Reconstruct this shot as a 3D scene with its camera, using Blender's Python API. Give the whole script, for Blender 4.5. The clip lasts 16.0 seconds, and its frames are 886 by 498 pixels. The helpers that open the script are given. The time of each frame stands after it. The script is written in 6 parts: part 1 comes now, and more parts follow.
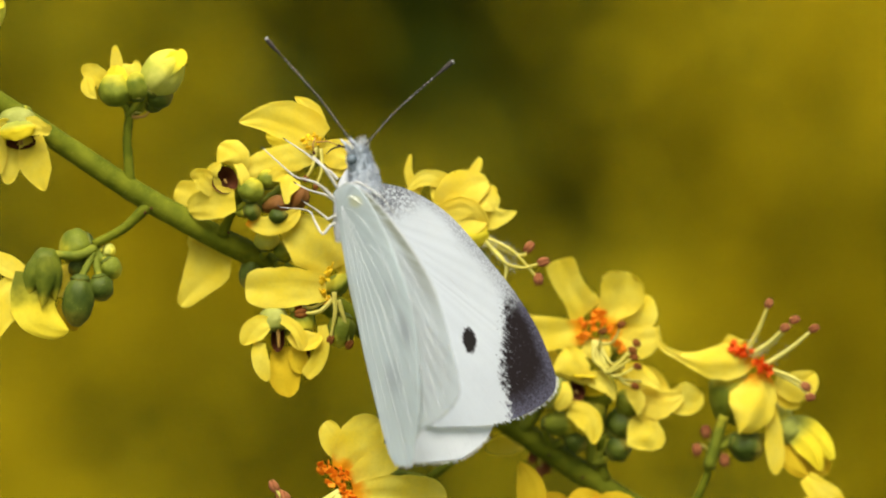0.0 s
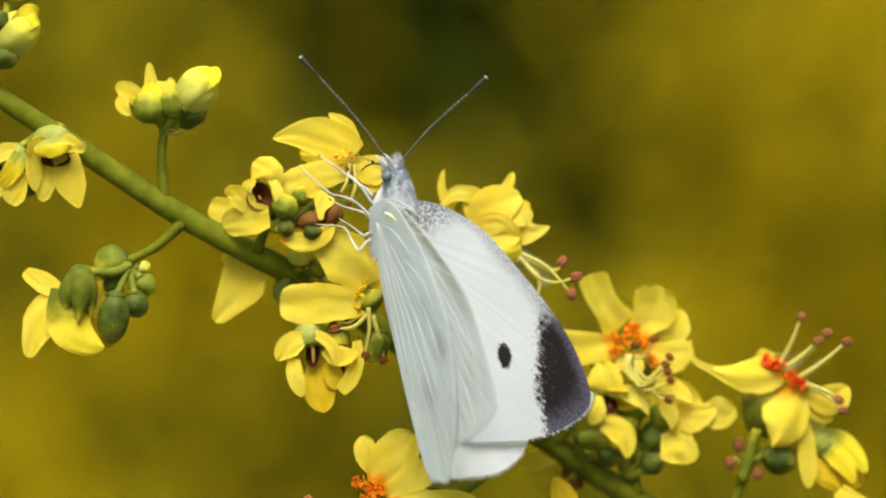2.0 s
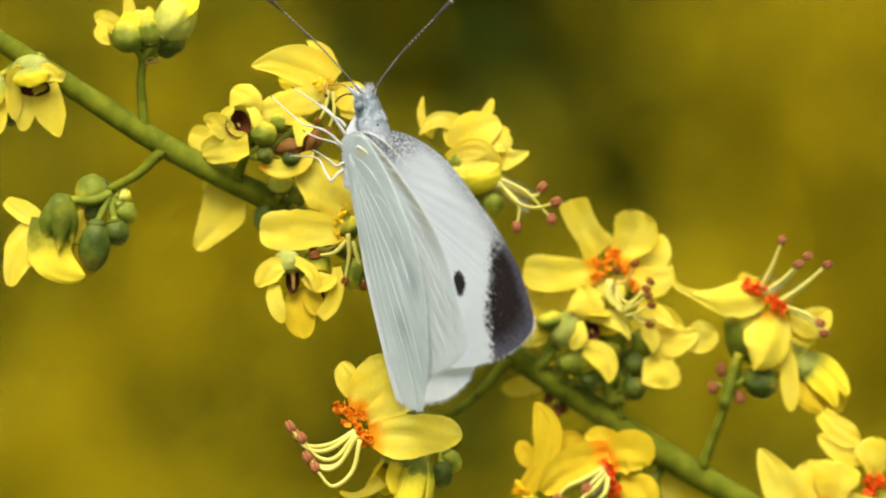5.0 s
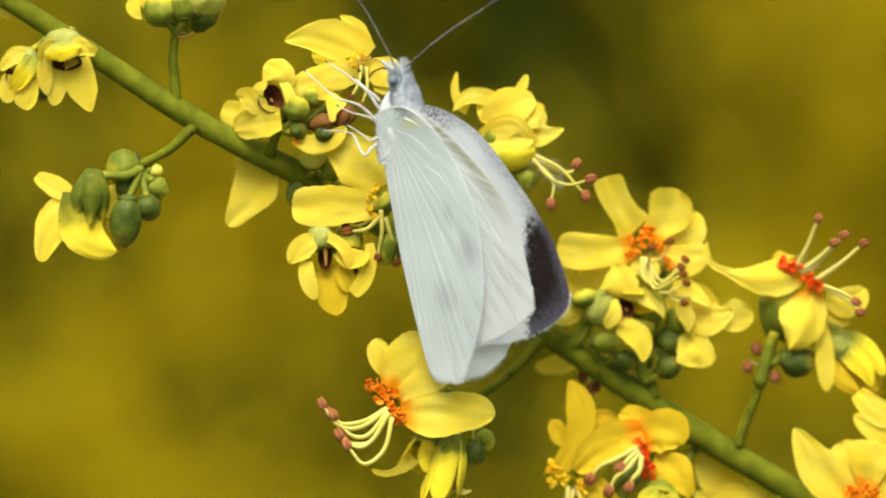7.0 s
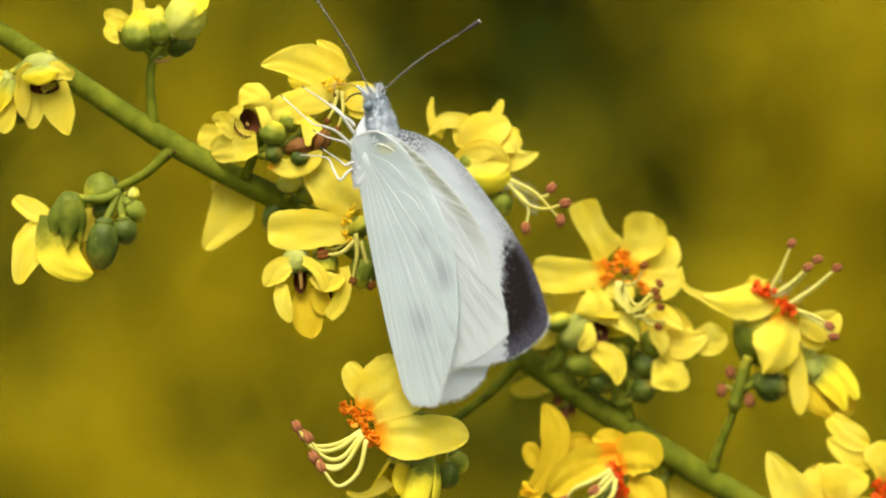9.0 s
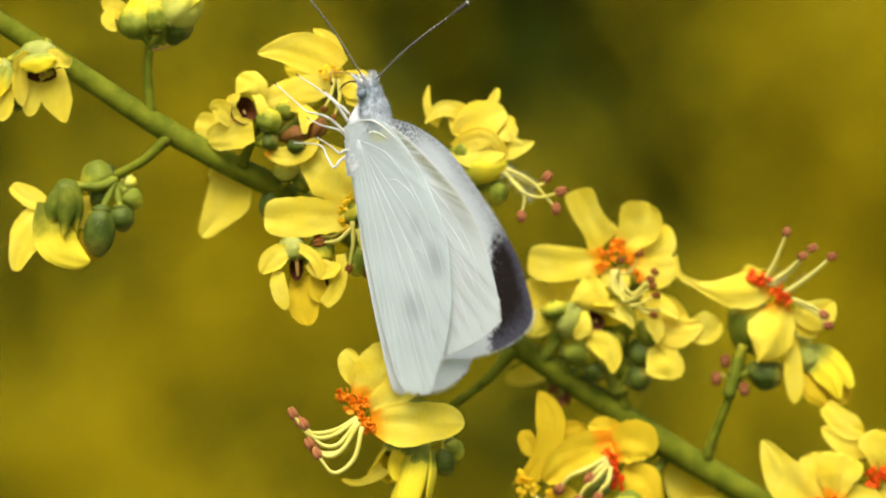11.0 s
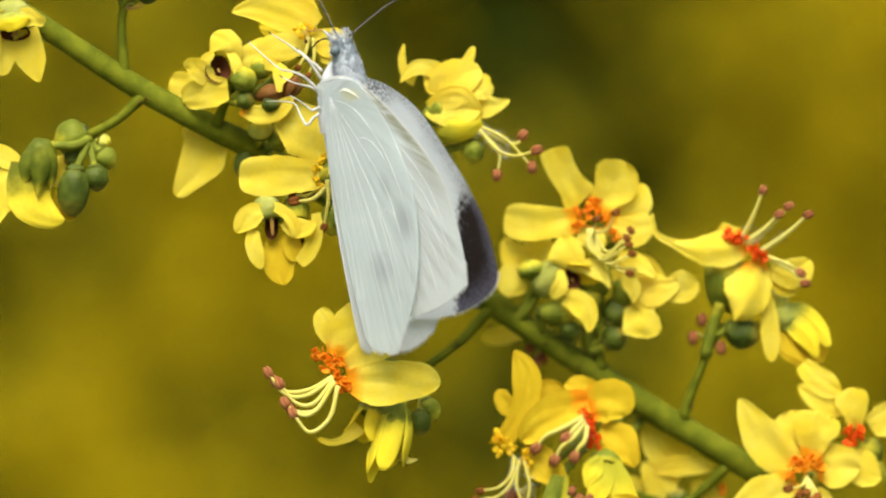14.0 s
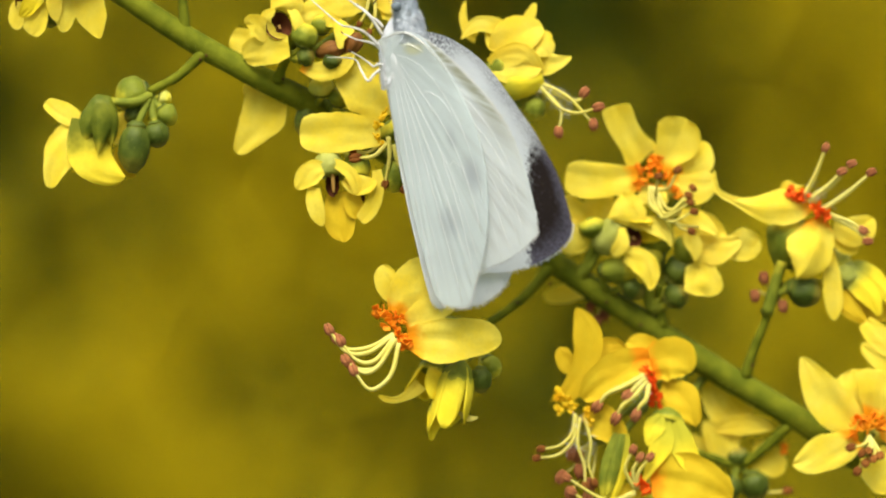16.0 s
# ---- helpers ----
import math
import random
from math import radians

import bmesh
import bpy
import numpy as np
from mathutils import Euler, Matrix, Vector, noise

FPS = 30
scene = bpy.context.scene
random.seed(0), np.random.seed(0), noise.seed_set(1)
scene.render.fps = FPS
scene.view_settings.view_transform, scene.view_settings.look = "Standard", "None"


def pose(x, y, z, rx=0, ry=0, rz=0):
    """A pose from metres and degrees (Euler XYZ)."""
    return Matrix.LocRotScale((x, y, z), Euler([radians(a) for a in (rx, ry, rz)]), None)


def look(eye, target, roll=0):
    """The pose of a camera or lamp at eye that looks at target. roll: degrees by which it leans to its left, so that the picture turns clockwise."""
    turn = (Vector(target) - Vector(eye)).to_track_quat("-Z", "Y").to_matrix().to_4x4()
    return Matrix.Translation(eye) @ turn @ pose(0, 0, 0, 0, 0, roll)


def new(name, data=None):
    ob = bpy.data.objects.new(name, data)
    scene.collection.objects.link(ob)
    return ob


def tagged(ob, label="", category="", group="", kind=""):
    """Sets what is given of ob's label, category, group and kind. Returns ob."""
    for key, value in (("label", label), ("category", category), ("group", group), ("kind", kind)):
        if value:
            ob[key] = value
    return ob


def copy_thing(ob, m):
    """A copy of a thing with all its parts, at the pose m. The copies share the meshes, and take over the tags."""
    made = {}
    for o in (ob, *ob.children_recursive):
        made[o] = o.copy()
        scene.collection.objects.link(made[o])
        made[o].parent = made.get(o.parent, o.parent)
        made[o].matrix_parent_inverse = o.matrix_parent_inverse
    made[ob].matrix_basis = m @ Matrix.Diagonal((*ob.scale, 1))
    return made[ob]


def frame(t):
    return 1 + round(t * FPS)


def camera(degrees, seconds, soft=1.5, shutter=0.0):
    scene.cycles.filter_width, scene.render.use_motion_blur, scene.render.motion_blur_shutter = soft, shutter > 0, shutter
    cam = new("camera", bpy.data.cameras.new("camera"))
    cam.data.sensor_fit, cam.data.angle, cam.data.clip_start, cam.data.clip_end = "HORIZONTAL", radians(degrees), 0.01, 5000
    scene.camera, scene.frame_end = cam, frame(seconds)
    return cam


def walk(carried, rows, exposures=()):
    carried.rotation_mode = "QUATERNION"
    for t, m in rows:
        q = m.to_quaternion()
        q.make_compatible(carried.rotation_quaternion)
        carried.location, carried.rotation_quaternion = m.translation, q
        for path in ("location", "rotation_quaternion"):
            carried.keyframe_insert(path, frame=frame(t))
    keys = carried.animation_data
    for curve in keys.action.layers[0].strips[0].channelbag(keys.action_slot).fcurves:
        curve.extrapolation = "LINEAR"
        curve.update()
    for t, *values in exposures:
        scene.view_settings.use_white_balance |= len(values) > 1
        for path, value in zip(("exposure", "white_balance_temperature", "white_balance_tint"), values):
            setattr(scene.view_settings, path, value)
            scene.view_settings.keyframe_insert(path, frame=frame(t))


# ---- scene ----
HEIGHT = 1.2          # height of the flowering branch above the ground, metres
U = 0.00005           # layout step: a twentieth of a millimetre
BRIGHT = 0.36         # exposure, stops
AWAY = 0.298          # distance from the camera to the branch, metres

# Camera path: seconds, millimetres from the middle of the branch, tilt, turn, lean in degrees.
PATH = [
    (0.0, -3.80, -298.26, 5.31, 90.387, -1.526, 0.53),
    (0.5, -4.70, -299.35, 5.74, 90.432, -1.354, 0.31),
    (1.0, -5.96, -299.03, 4.93, 90.319, -1.140, 0.62),
    (1.5, -5.86, -299.55, 5.58, 90.390, -1.207, 0.56),
    (2.0, -5.59, -299.29, 5.80, 90.547, -1.291, 0.29),
    (2.5, -6.61, -301.65, 6.05, 90.702, -1.222, 0.34),
    (3.0, -5.08, -302.92, 6.94, 90.940, -1.084, -0.25),
    (3.5, -0.61, -302.42, 6.70, 90.866, -1.166, -0.31),
    (4.0, 0.47, -302.02, 4.06, 90.466, -1.046, -0.03),
    (4.5, 1.02, -300.79, 3.09, 90.286, -0.846, -0.48),
    (4.7, 0.41, -300.49, 2.19, 90.178, -0.713, -0.35),
    (6.8, -0.27, -297.99, 0.13, 90.007, -0.023, -0.12),
    (7.0, 0.00, -298.00, 0.00, 90.000, -0.000, 0.00),
    (7.5, 0.19, -297.95, -0.34, 90.021, 0.190, 0.42),
    (8.0, 1.70, -297.69, 0.04, 90.133, 0.209, 0.53),
    (8.5, 3.05, -298.74, 0.57, 90.265, 0.250, 0.14),
    (11.0, 4.07, -300.59, -0.99, 90.386, 0.283, 0.26),
    (11.5, 3.91, -299.56, -1.34, 90.481, 0.154, 0.03),
    (12.0, 4.08, -300.37, -1.51, 90.597, -0.018, 0.26),
    (12.5, 3.44, -300.38, -1.45, 90.744, -0.086, 0.20),
    (13.0, 3.74, -300.89, -1.88, 90.601, -0.082, 0.21),
    (13.5, 4.46, -300.41, -2.99, 90.372, -0.134, 0.15),
    (14.0, 4.35, -299.69, -3.67, 90.197, -0.081, 0.09),
    (14.5, 3.97, -299.32, -3.78, 90.094, 0.008, 0.15),
    (15.0, 3.88, -299.54, -4.73, 89.892, 0.250, 0.19),
    (15.5, 3.47, -299.34, -5.15, 89.760, 0.533, 0.25),
    (16.0, 3.38, -298.77, -4.92, 89.708, 0.773, 0.15),
]


cam = camera(15.0, 16.0, soft=2.0)
cam.data.dof.use_dof, cam.data.dof.focus_distance, cam.data.dof.aperture_fstop = True, 0.294, 15.0
walk(cam, [(t, pose(x / 1000, y / 1000, HEIGHT + z / 1000, rx, 0, rz) @ pose(0, 0, 0, 0, 0, lean))
           for t, x, y, z, rx, rz, lean in PATH],
     exposures=[(t, BRIGHT + stops) for t, stops in ((0.0, -0.17), (2.6, -0.16), (3.4, -0.04), (4.0, 0.04), (4.7, 0.03), (7.0, 0.0), (16.0, 0.0))])

# ---- light: bright, thinly clouded daylight from above and behind the camera ----
SUN_UP, SUN_SIDE = 58, 188
world = bpy.data.worlds.new("sky")
scene.world = world
world.use_nodes = True
sky = world.node_tree.nodes.new("ShaderNodeTexSky")
sky.sky_type, sky.sun_disc = "NISHITA", False
sky.sun_elevation, sky.sun_rotation = radians(SUN_UP), radians(SUN_SIDE)
sky.air_density, sky.dust_density = 1.0, 4.0
world.node_tree.links.new(sky.outputs[0], world.node_tree.nodes["Background"].inputs[0])
world.node_tree.nodes["Background"].inputs[1].default_value = 0.15
sun = new("sun", bpy.data.lights.new("sun", "SUN"))
sun.data.energy, sun.data.angle, sun.data.color = 4.8, radians(42), (1.0, 0.97, 0.91)
sd = radians(SUN_SIDE)
su = radians(SUN_UP)
sun.matrix_world = look((0, 0, 0), (-math.sin(sd) * math.cos(su), -math.cos(sd) * math.cos(su), -math.sin(su)))


# ---- materials ----
def shader(name, rough=0.5):
    m = bpy.data.materials.new(name)
    m.use_nodes = True
    b = m.node_tree.nodes["Principled BSDF"]
    b.inputs["Roughness"].default_value = rough
    return m, m.node_tree.nodes, m.node_tree.links, b


def node(nodes, kind, **values):
    n = nodes.new(kind)
    for key, value in values.items():
        n.inputs[key.replace("_", " ")].default_value = value
    return n


def ramp(nodes, links, fac, stops):
    r = nodes.new("ShaderNodeValToRGB")
    els = r.color_ramp.elements
    while len(els) < len(stops):
        els.new(0.5)
    for e, (p, c) in zip(els, stops):
        e.position, e.color = p, (*c, 1)
    links.new(fac, r.inputs[0])
    return r.outputs[0]


def mixed(nodes, links, fac, a, b, how="MIX"):
    m = nodes.new("ShaderNodeMix")
    m.data_type, m.blend_type = "RGBA", how
    for sock, v in ((m.inputs[0], fac), (m.inputs[6], a), (m.inputs[7], b)):
        if isinstance(v, (int, float)):
            sock.default_value = v
        elif isinstance(v, tuple):
            sock.default_value = (*v, 1)
        else:
            links.new(v, sock)
    return m.outputs[2]


def calc(nodes, links, how, a, b=0.0):
    m = nodes.new("ShaderNodeMath")
    m.operation = how
    for sock, v in zip(m.inputs, (a, b)):
        if isinstance(v, (int, float)):
            sock.default_value = v
        else:
            links.new(v, sock)
    return m.outputs[0]


def soft(nodes, links, value, lo, hi):
    """0 below lo, 1 above hi, smooth between."""
    m = nodes.new("ShaderNodeMapRange")
    m.interpolation_type = "SMOOTHSTEP"
    m.inputs[1].default_value, m.inputs[2].default_value = lo, hi
    links.new(value, m.inputs[0])
    return m.outputs[0]


def grain(nodes, links, scale, detail=3.0, rough=0.55, stretch=None, where="Object"):
    tc = nodes.new("ShaderNodeTexCoord")
    src = tc.outputs[where]
    if stretch:
        mp = nodes.new("ShaderNodeMapping")
        mp.inputs["Scale"].default_value = stretch
        links.new(src, mp.inputs[0])
        src = mp.outputs[0]
    n = node(nodes, "ShaderNodeTexNoise", Scale=scale, Detail=detail, Roughness=rough)
    links.new(src, n.inputs["Vector"])
    return n.outputs[0]


def relief(nodes, links, b, height, strength, distance):
    bump = node(nodes, "ShaderNodeBump", Strength=strength, Distance=distance)
    links.new(height, bump.inputs["Height"])
    links.new(bump.outputs[0], b.inputs["Normal"])


def leafy(name, light, dark, scale=900, rough=0.5, thin=0.0, spread=0.5, uv_base=None, uv_tip=None, streak=True, gloss=0.12):
    """Plant skin: two tones mixed at two scales, faint streaks along the piece, some light let through."""
    m, n, l, b = shader(name, rough)
    b.inputs["Specular IOR Level"].default_value = gloss
    big = grain(n, l, scale * 0.35)
    fine = grain(n, l, scale * 3.5, 4)
    col = mixed(n, l, soft(n, l, big, 0.5 - spread / 2, 0.5 + spread / 2), dark, light)
    col = mixed(n, l, calc(n, l, "MULTIPLY", soft(n, l, fine, 0.35, 0.8), 0.25), col, tuple(c * 0.7 for c in light))
    info = n.new("ShaderNodeObjectInfo")
    col = mixed(n, l, calc(n, l, "MULTIPLY", info.outputs["Random"], 0.35), col, dark)
    uv = n.new("ShaderNodeUVMap")
    sep = n.new("ShaderNodeSeparateXYZ")
    l.new(uv.outputs[0], sep.inputs[0])
    height = fine
    if streak:
        wob = grain(n, l, 14, 4, 0.65, (5.2, 0.30, 1.0), "UV")
        height = calc(n, l, "ADD", calc(n, l, "MULTIPLY", wob, 1.5), calc(n, l, "MULTIPLY", fine, 0.5))
        col = mixed(n, l, calc(n, l, "MULTIPLY", soft(n, l, wob, 0.52, 0.75), 0.3), col, dark)
    if uv_base:
        tone, reach = uv_base
        edge = calc(n, l, "ADD", sep.outputs[1], calc(n, l, "MULTIPLY", calc(n, l, "SUBTRACT", big, 0.5), 0.5))
        fac = calc(n, l, "SUBTRACT", 1.0, soft(n, l, edge, reach * 0.25, reach))
        col = mixed(n, l, fac, col, tone)
    if uv_tip:
        tone, start = uv_tip
        edge = calc(n, l, "ADD", sep.outputs[1], calc(n, l, "MULTIPLY", calc(n, l, "SUBTRACT", big, 0.5), 0.5))
        col = mixed(n, l, soft(n, l, edge, start, start + 0.4), col, tone)
    l.new(col, b.inputs["Base Color"])
    relief(n, l, b, height, 0.4, 0.00011)
    if thin:
        t = n.new("ShaderNodeBsdfTranslucent")
        l.new(col, t.inputs[0])
        mx = n.new("ShaderNodeMixShader")
        mx.inputs[0].default_value = thin
        l.new(b.outputs[0], mx.inputs[1])
        l.new(t.outputs[0], mx.inputs[2])
        l.new(mx.outputs[0], n["Material Output"].inputs[0])
    return m


LEMON, GOLD = (0.925, 0.815, 0.13), (0.905, 0.735, 0.045)
PETAL = leafy("petal_yellow", LEMON, GOLD, 1000, 0.65, 0.52)
PETAL_RED = leafy("petal_yellow_orange_foot", LEMON, GOLD, 1000, 0.65, 0.50, uv_base=((0.93, 0.47, 0.012), 0.22))
PETAL_GREEN = leafy("petal_green_foot", (0.90, 0.78, 0.05), (0.82, 0.66, 0.02), 1000, 0.6, 0.35, uv_base=((0.52, 0.48, 0.03), 0.55))
PETAL_OLIVE = leafy("petal_olive_foot", (0.92, 0.78, 0.06), (0.86, 0.68, 0.03), 1000, 0.6, 0.3, uv_base=((0.17, 0.18, 0.012), 0.42))
PETAL_BELL = leafy("petal_pale_green_crown", (0.92, 0.78, 0.04), (0.86, 0.67, 0.016), 1000, 0.6, 0.35, uv_base=((0.42, 0.44, 0.06), 0.5))
# deeper gold, with the shade on low and back petals put into the colour
PETAL_SHADED = leafy("petal_deep_gold", (0.75, 0.555, 0.022), (0.64, 0.43, 0.010), 1000, 0.6, 0.3)
PETAL_SHADED_RED = leafy("petal_shaded_gold_orange_foot", (0.75, 0.555, 0.022), (0.64, 0.43, 0.010), 1000, 0.6, 0.3, uv_base=((0.92, 0.36, 0.008), 0.22))
CREST = leafy("crest_orange", (0.96, 0.44, 0.014), (0.93, 0.29, 0.010), 1500, 0.5, 0.42, streak=False)
CREST_RED = leafy("crest_red", (0.94, 0.19, 0.010), (0.86, 0.09, 0.006), 1500, 0.5, 0.42, streak=False)
CREST_YELLOW = leafy("crest_yellow", (0.95, 0.74, 0.03), (0.93, 0.63, 0.014), 1500, 0.5, 0.42, streak=False)
FILAMENT = leafy("filament_cream", (0.76, 0.70, 0.20), (0.64, 0.55, 0.08), 900, 0.5, 0.25)
ANTHER = leafy("anther_brown", (0.24, 0.090, 0.018), (0.11, 0.036, 0.008), 2200, 0.8, streak=False, gloss=0.02)
ANTHER_PINK = leafy("anther_pink", (0.33, 0.130, 0.048), (0.18, 0.06, 0.021), 2200, 0.8, streak=False, gloss=0.02)
GREEN = leafy("sepal_green", (0.26, 0.275, 0.022), (0.10, 0.13, 0.008), 1500, 0.55, 0.12, uv_tip=((0.55, 0.48, 0.03), 0.6))
GREEN_DARK = leafy("bud_green", (0.11, 0.135, 0.014), (0.032, 0.052, 0.004), 1500, 0.45, 0.05, uv_tip=((0.26, 0.21, 0.025), 0.65), gloss=0.14)
GREEN_OLIVE = leafy("sepal_olive", (0.19, 0.20, 0.012), (0.06, 0.085, 0.004), 1500, 0.5, 0.08, uv_tip=((0.62, 0.50, 0.03), 0.62), gloss=0.14)
BUD_PALE = leafy("bud_pale_green", (0.64, 0.60, 0.12), (0.40, 0.42, 0.04), 1500, 0.55, 0.2, uv_tip=((0.86, 0.74, 0.06), 0.45))
CALYX = leafy("calyx_pale_green", (0.44, 0.44, 0.10), (0.28, 0.30, 0.04), 1500, 0.55, 0.2)
STEM = leafy("stem_green", (0.175, 0.182, 0.010), (0.070, 0.086, 0.004), 1500, 0.65, gloss=0.04)
FUZZ = leafy("fuzz_pale", (0.40, 0.41, 0.08), (0.30, 0.32, 0.05), 900, 0.6, 0.3)
STYLE = leafy("style_tan", (0.42, 0.26, 0.06), (0.30, 0.16, 0.03), 900, 0.5)
THROAT = leafy("throat_brown", (0.10, 0.032, 0.008), (0.045, 0.012, 0.004), 1500, 0.6, streak=False)
RUSSET = leafy("sepal_russet", (0.20, 0.065, 0.014), (0.12, 0.07, 0.010), 700, 0.55)


def wing_white(name, kind, tint, thin=0.45):
    """Scaly white wing. kind: upper (grey-dusted front edge, black tip and spot), fore (ribbed beige underside) or hind (plain underside)."""
    m, n, l, b = shader(name, 0.65)
    b.inputs["Specular IOR Level"].default_value = 0.2
    uv = n.new("ShaderNodeUVMap")
    sep = n.new("ShaderNodeSeparateXYZ")
    l.new(uv.outputs[0], sep.inputs[0])
    a, t = sep.outputs[0], sep.outputs[1]
    rim_uv = n.new("ShaderNodeUVMap")
    rim_uv.uv_map = "edge"
    sep2 = n.new("ShaderNodeSeparateXYZ")
    l.new(rim_uv.outputs[0], sep2.inputs[0])
    along, outward = sep2.outputs[0], sep2.outputs[1]

    def brushed(across, length, detail=4.0):
        """Streaks that run from the wing's root to its edge."""
        mp = n.new("ShaderNodeMapping")
        mp.inputs["Scale"].default_value = (across, length, 1)
        l.new(rim_uv.outputs[0], mp.inputs[0])
        noi = node(n, "ShaderNodeTexNoise", Scale=1.0, Detail=detail, Roughness=0.65)
        l.new(mp.outputs[0], noi.inputs["Vector"])
        return noi.outputs[0]

    def times(x, *rest):
        for y in rest:
            x = calc(n, l, "MULTIPLY", x, y)
        return x

    def less(x):
        return calc(n, l, "SUBTRACT", 1.0, x)

    big, smudge = grain(n, l, 150, 3), grain(n, l, 330, 3)
    speck = grain(n, l, 7500, 2, 0.7)
    streaks, ribs = brushed(90, 2.2), brushed(46, 0.5, 2.0)
    col = mixed(n, l, soft(n, l, big, 0.35, 0.7), tint, tuple(c * 0.95 for c in tint))
    col = mixed(n, l, times(soft(n, l, speck, 0.5, 0.75), 0.12), col, (0.56, 0.57, 0.57))
    col = mixed(n, l, times(soft(n, l, streaks, 0.48, 0.72), 0.14), col, (0.62, 0.65, 0.65))
    col = mixed(n, l, times(soft(n, l, smudge, 0.55, 0.75), 0.22), col, (0.60, 0.62, 0.62))
    rag = calc(n, l, "ADD", times(calc(n, l, "SUBTRACT", brushed(130, 16, 4.0), 0.5), 0.15), times(calc(n, l, "SUBTRACT", grain(n, l, 2600, 4, 0.75), 0.5), 0.15))

    def spot(ca, ct, ra, rt, lo, hi, jag):
        d = calc(n, l, "SQRT", calc(n, l, "ADD",
                 calc(n, l, "POWER", calc(n, l, "ABSOLUTE", calc(n, l, "DIVIDE", calc(n, l, "SUBTRACT", a, ca), ra)), 2.0),
                 calc(n, l, "POWER", calc(n, l, "ABSOLUTE", calc(n, l, "DIVIDE", calc(n, l, "SUBTRACT", t, ct), rt)), 2.0)))
        d = calc(n, l, "ADD", d, times(rag, jag))
        return less(soft(n, l, d, lo, hi))

    if kind == "upper":
        flake = grain(n, l, 3600, 3, 0.7)
        worn = calc(n, l, "ADD", outward, times(rag, 0.5))
        root = spot(0.20, -0.01, 0.24, 0.15, 0.35, 1.0, 1.5)
        front = times(soft(n, l, worn, 0.80, 0.97), less(soft(n, l, along, 0.36, 0.55)), 0.75)
        shade = calc(n, l, "MAXIMUM", times(root, soft(n, l, flake, 0.44, 0.54)), times(front, soft(n, l, speck, 0.34, 0.62)))
        col = mixed(n, l, times(shade, 0.72), col, (0.06, 0.06, 0.08))
        line = calc(n, l, "ADD", a, times(calc(n, l, "MINIMUM", calc(n, l, "SUBTRACT", t, 0.72), 0.0), 0.28))
        patch = soft(n, l, calc(n, l, "ADD", line, times(rag, 0.75)), 0.515, 0.560)
        patch = times(patch, soft(n, l, calc(n, l, "ADD", t, times(rag, 1.0)), 0.41, 0.53))
        col = mixed(n, l, patch, col, (0.026, 0.018, 0.016))
        rim = times(soft(n, l, worn, 0.90, 1.0), soft(n, l, speck, 0.25, 0.66), 0.9)
        col = mixed(n, l, times(rim, patch), col, (0.19, 0.185, 0.25))
        col = mixed(n, l, times(patch, soft(n, l, flake, 0.60, 0.70), 0.35), col, (0.30, 0.29, 0.34))
        col = mixed(n, l, spot(0.428, 0.585, 0.030, 0.050, 0.75, 1.05, 5.0), col, (0.03, 0.024, 0.02))
    elif kind == "fore":
        # beige-grey shading between the veins put into the colour, olive front edge
        furrow_shade = times(soft(n, l, ribs, 0.44, 0.60), soft(n, l, outward, 0.35, 0.62), less(soft(n, l, outward, 0.90, 0.98)), 0.22)
        col = mixed(n, l, furrow_shade, col, (0.47, 0.45, 0.41))
        costa = times(soft(n, l, outward, 0.70, 0.88), soft(n, l, along, 0.06, 0.12), less(soft(n, l, along, 0.28, 0.46)))
        col = mixed(n, l, times(costa, soft(n, l, streaks, 0.30, 0.60), 0.85), col, (0.42, 0.42, 0.26))
        col = mixed(n, l, times(costa, soft(n, l, outward, 0.93, 0.97), 0.9), col, (0.80, 0.80, 0.76))
    elif kind == "hind":
        # grey patches: the far wing's spots showing through, put into the colour
        for ca, ct, ra, rt, most in ((0.25, 0.50, 0.05, 0.10, 0.40), (0.13, 0.66, 0.06, 0.09, 0.30), (0.20, 0.36, 0.03, 0.07, 0.25)):
            col = mixed(n, l, times(spot(ca, ct, ra, rt, 0.1, 1.0, 1.0), most), col, (0.40, 0.42, 0.45))
        col = mixed(n, l, times(spot(0.13, 0.02, 0.05, 0.03, 0.3, 1.0, 1.0), 0.6), col, (0.86, 0.83, 0.50))
        # faint shading of the furrows, coloured in towards the edge
        furrow_shade = times(soft(n, l, ribs, 0.50, 0.62), soft(n, l, outward, 0.5, 0.8), 0.22)
        col = mixed(n, l, furrow_shade, col, (0.60, 0.61, 0.58))
    l.new(col, b.inputs["Base Color"])
    relief(n, l, b, calc(n, l, "ADD", times(speck, 0.5), calc(n, l, "ADD", times(streaks, 0.4), times(ribs, 0.45))), 0.35, 0.00006)
    tr = n.new("ShaderNodeBsdfTranslucent")
    l.new(col, tr.inputs[0])
    mx = n.new("ShaderNodeMixShader")
    mx.inputs[0].default_value = thin
    l.new(b.outputs[0], mx.inputs[1])
    l.new(tr.outputs[0], mx.inputs[2])
    l.new(mx.outputs[0], n["Material Output"].inputs[0])
    return m


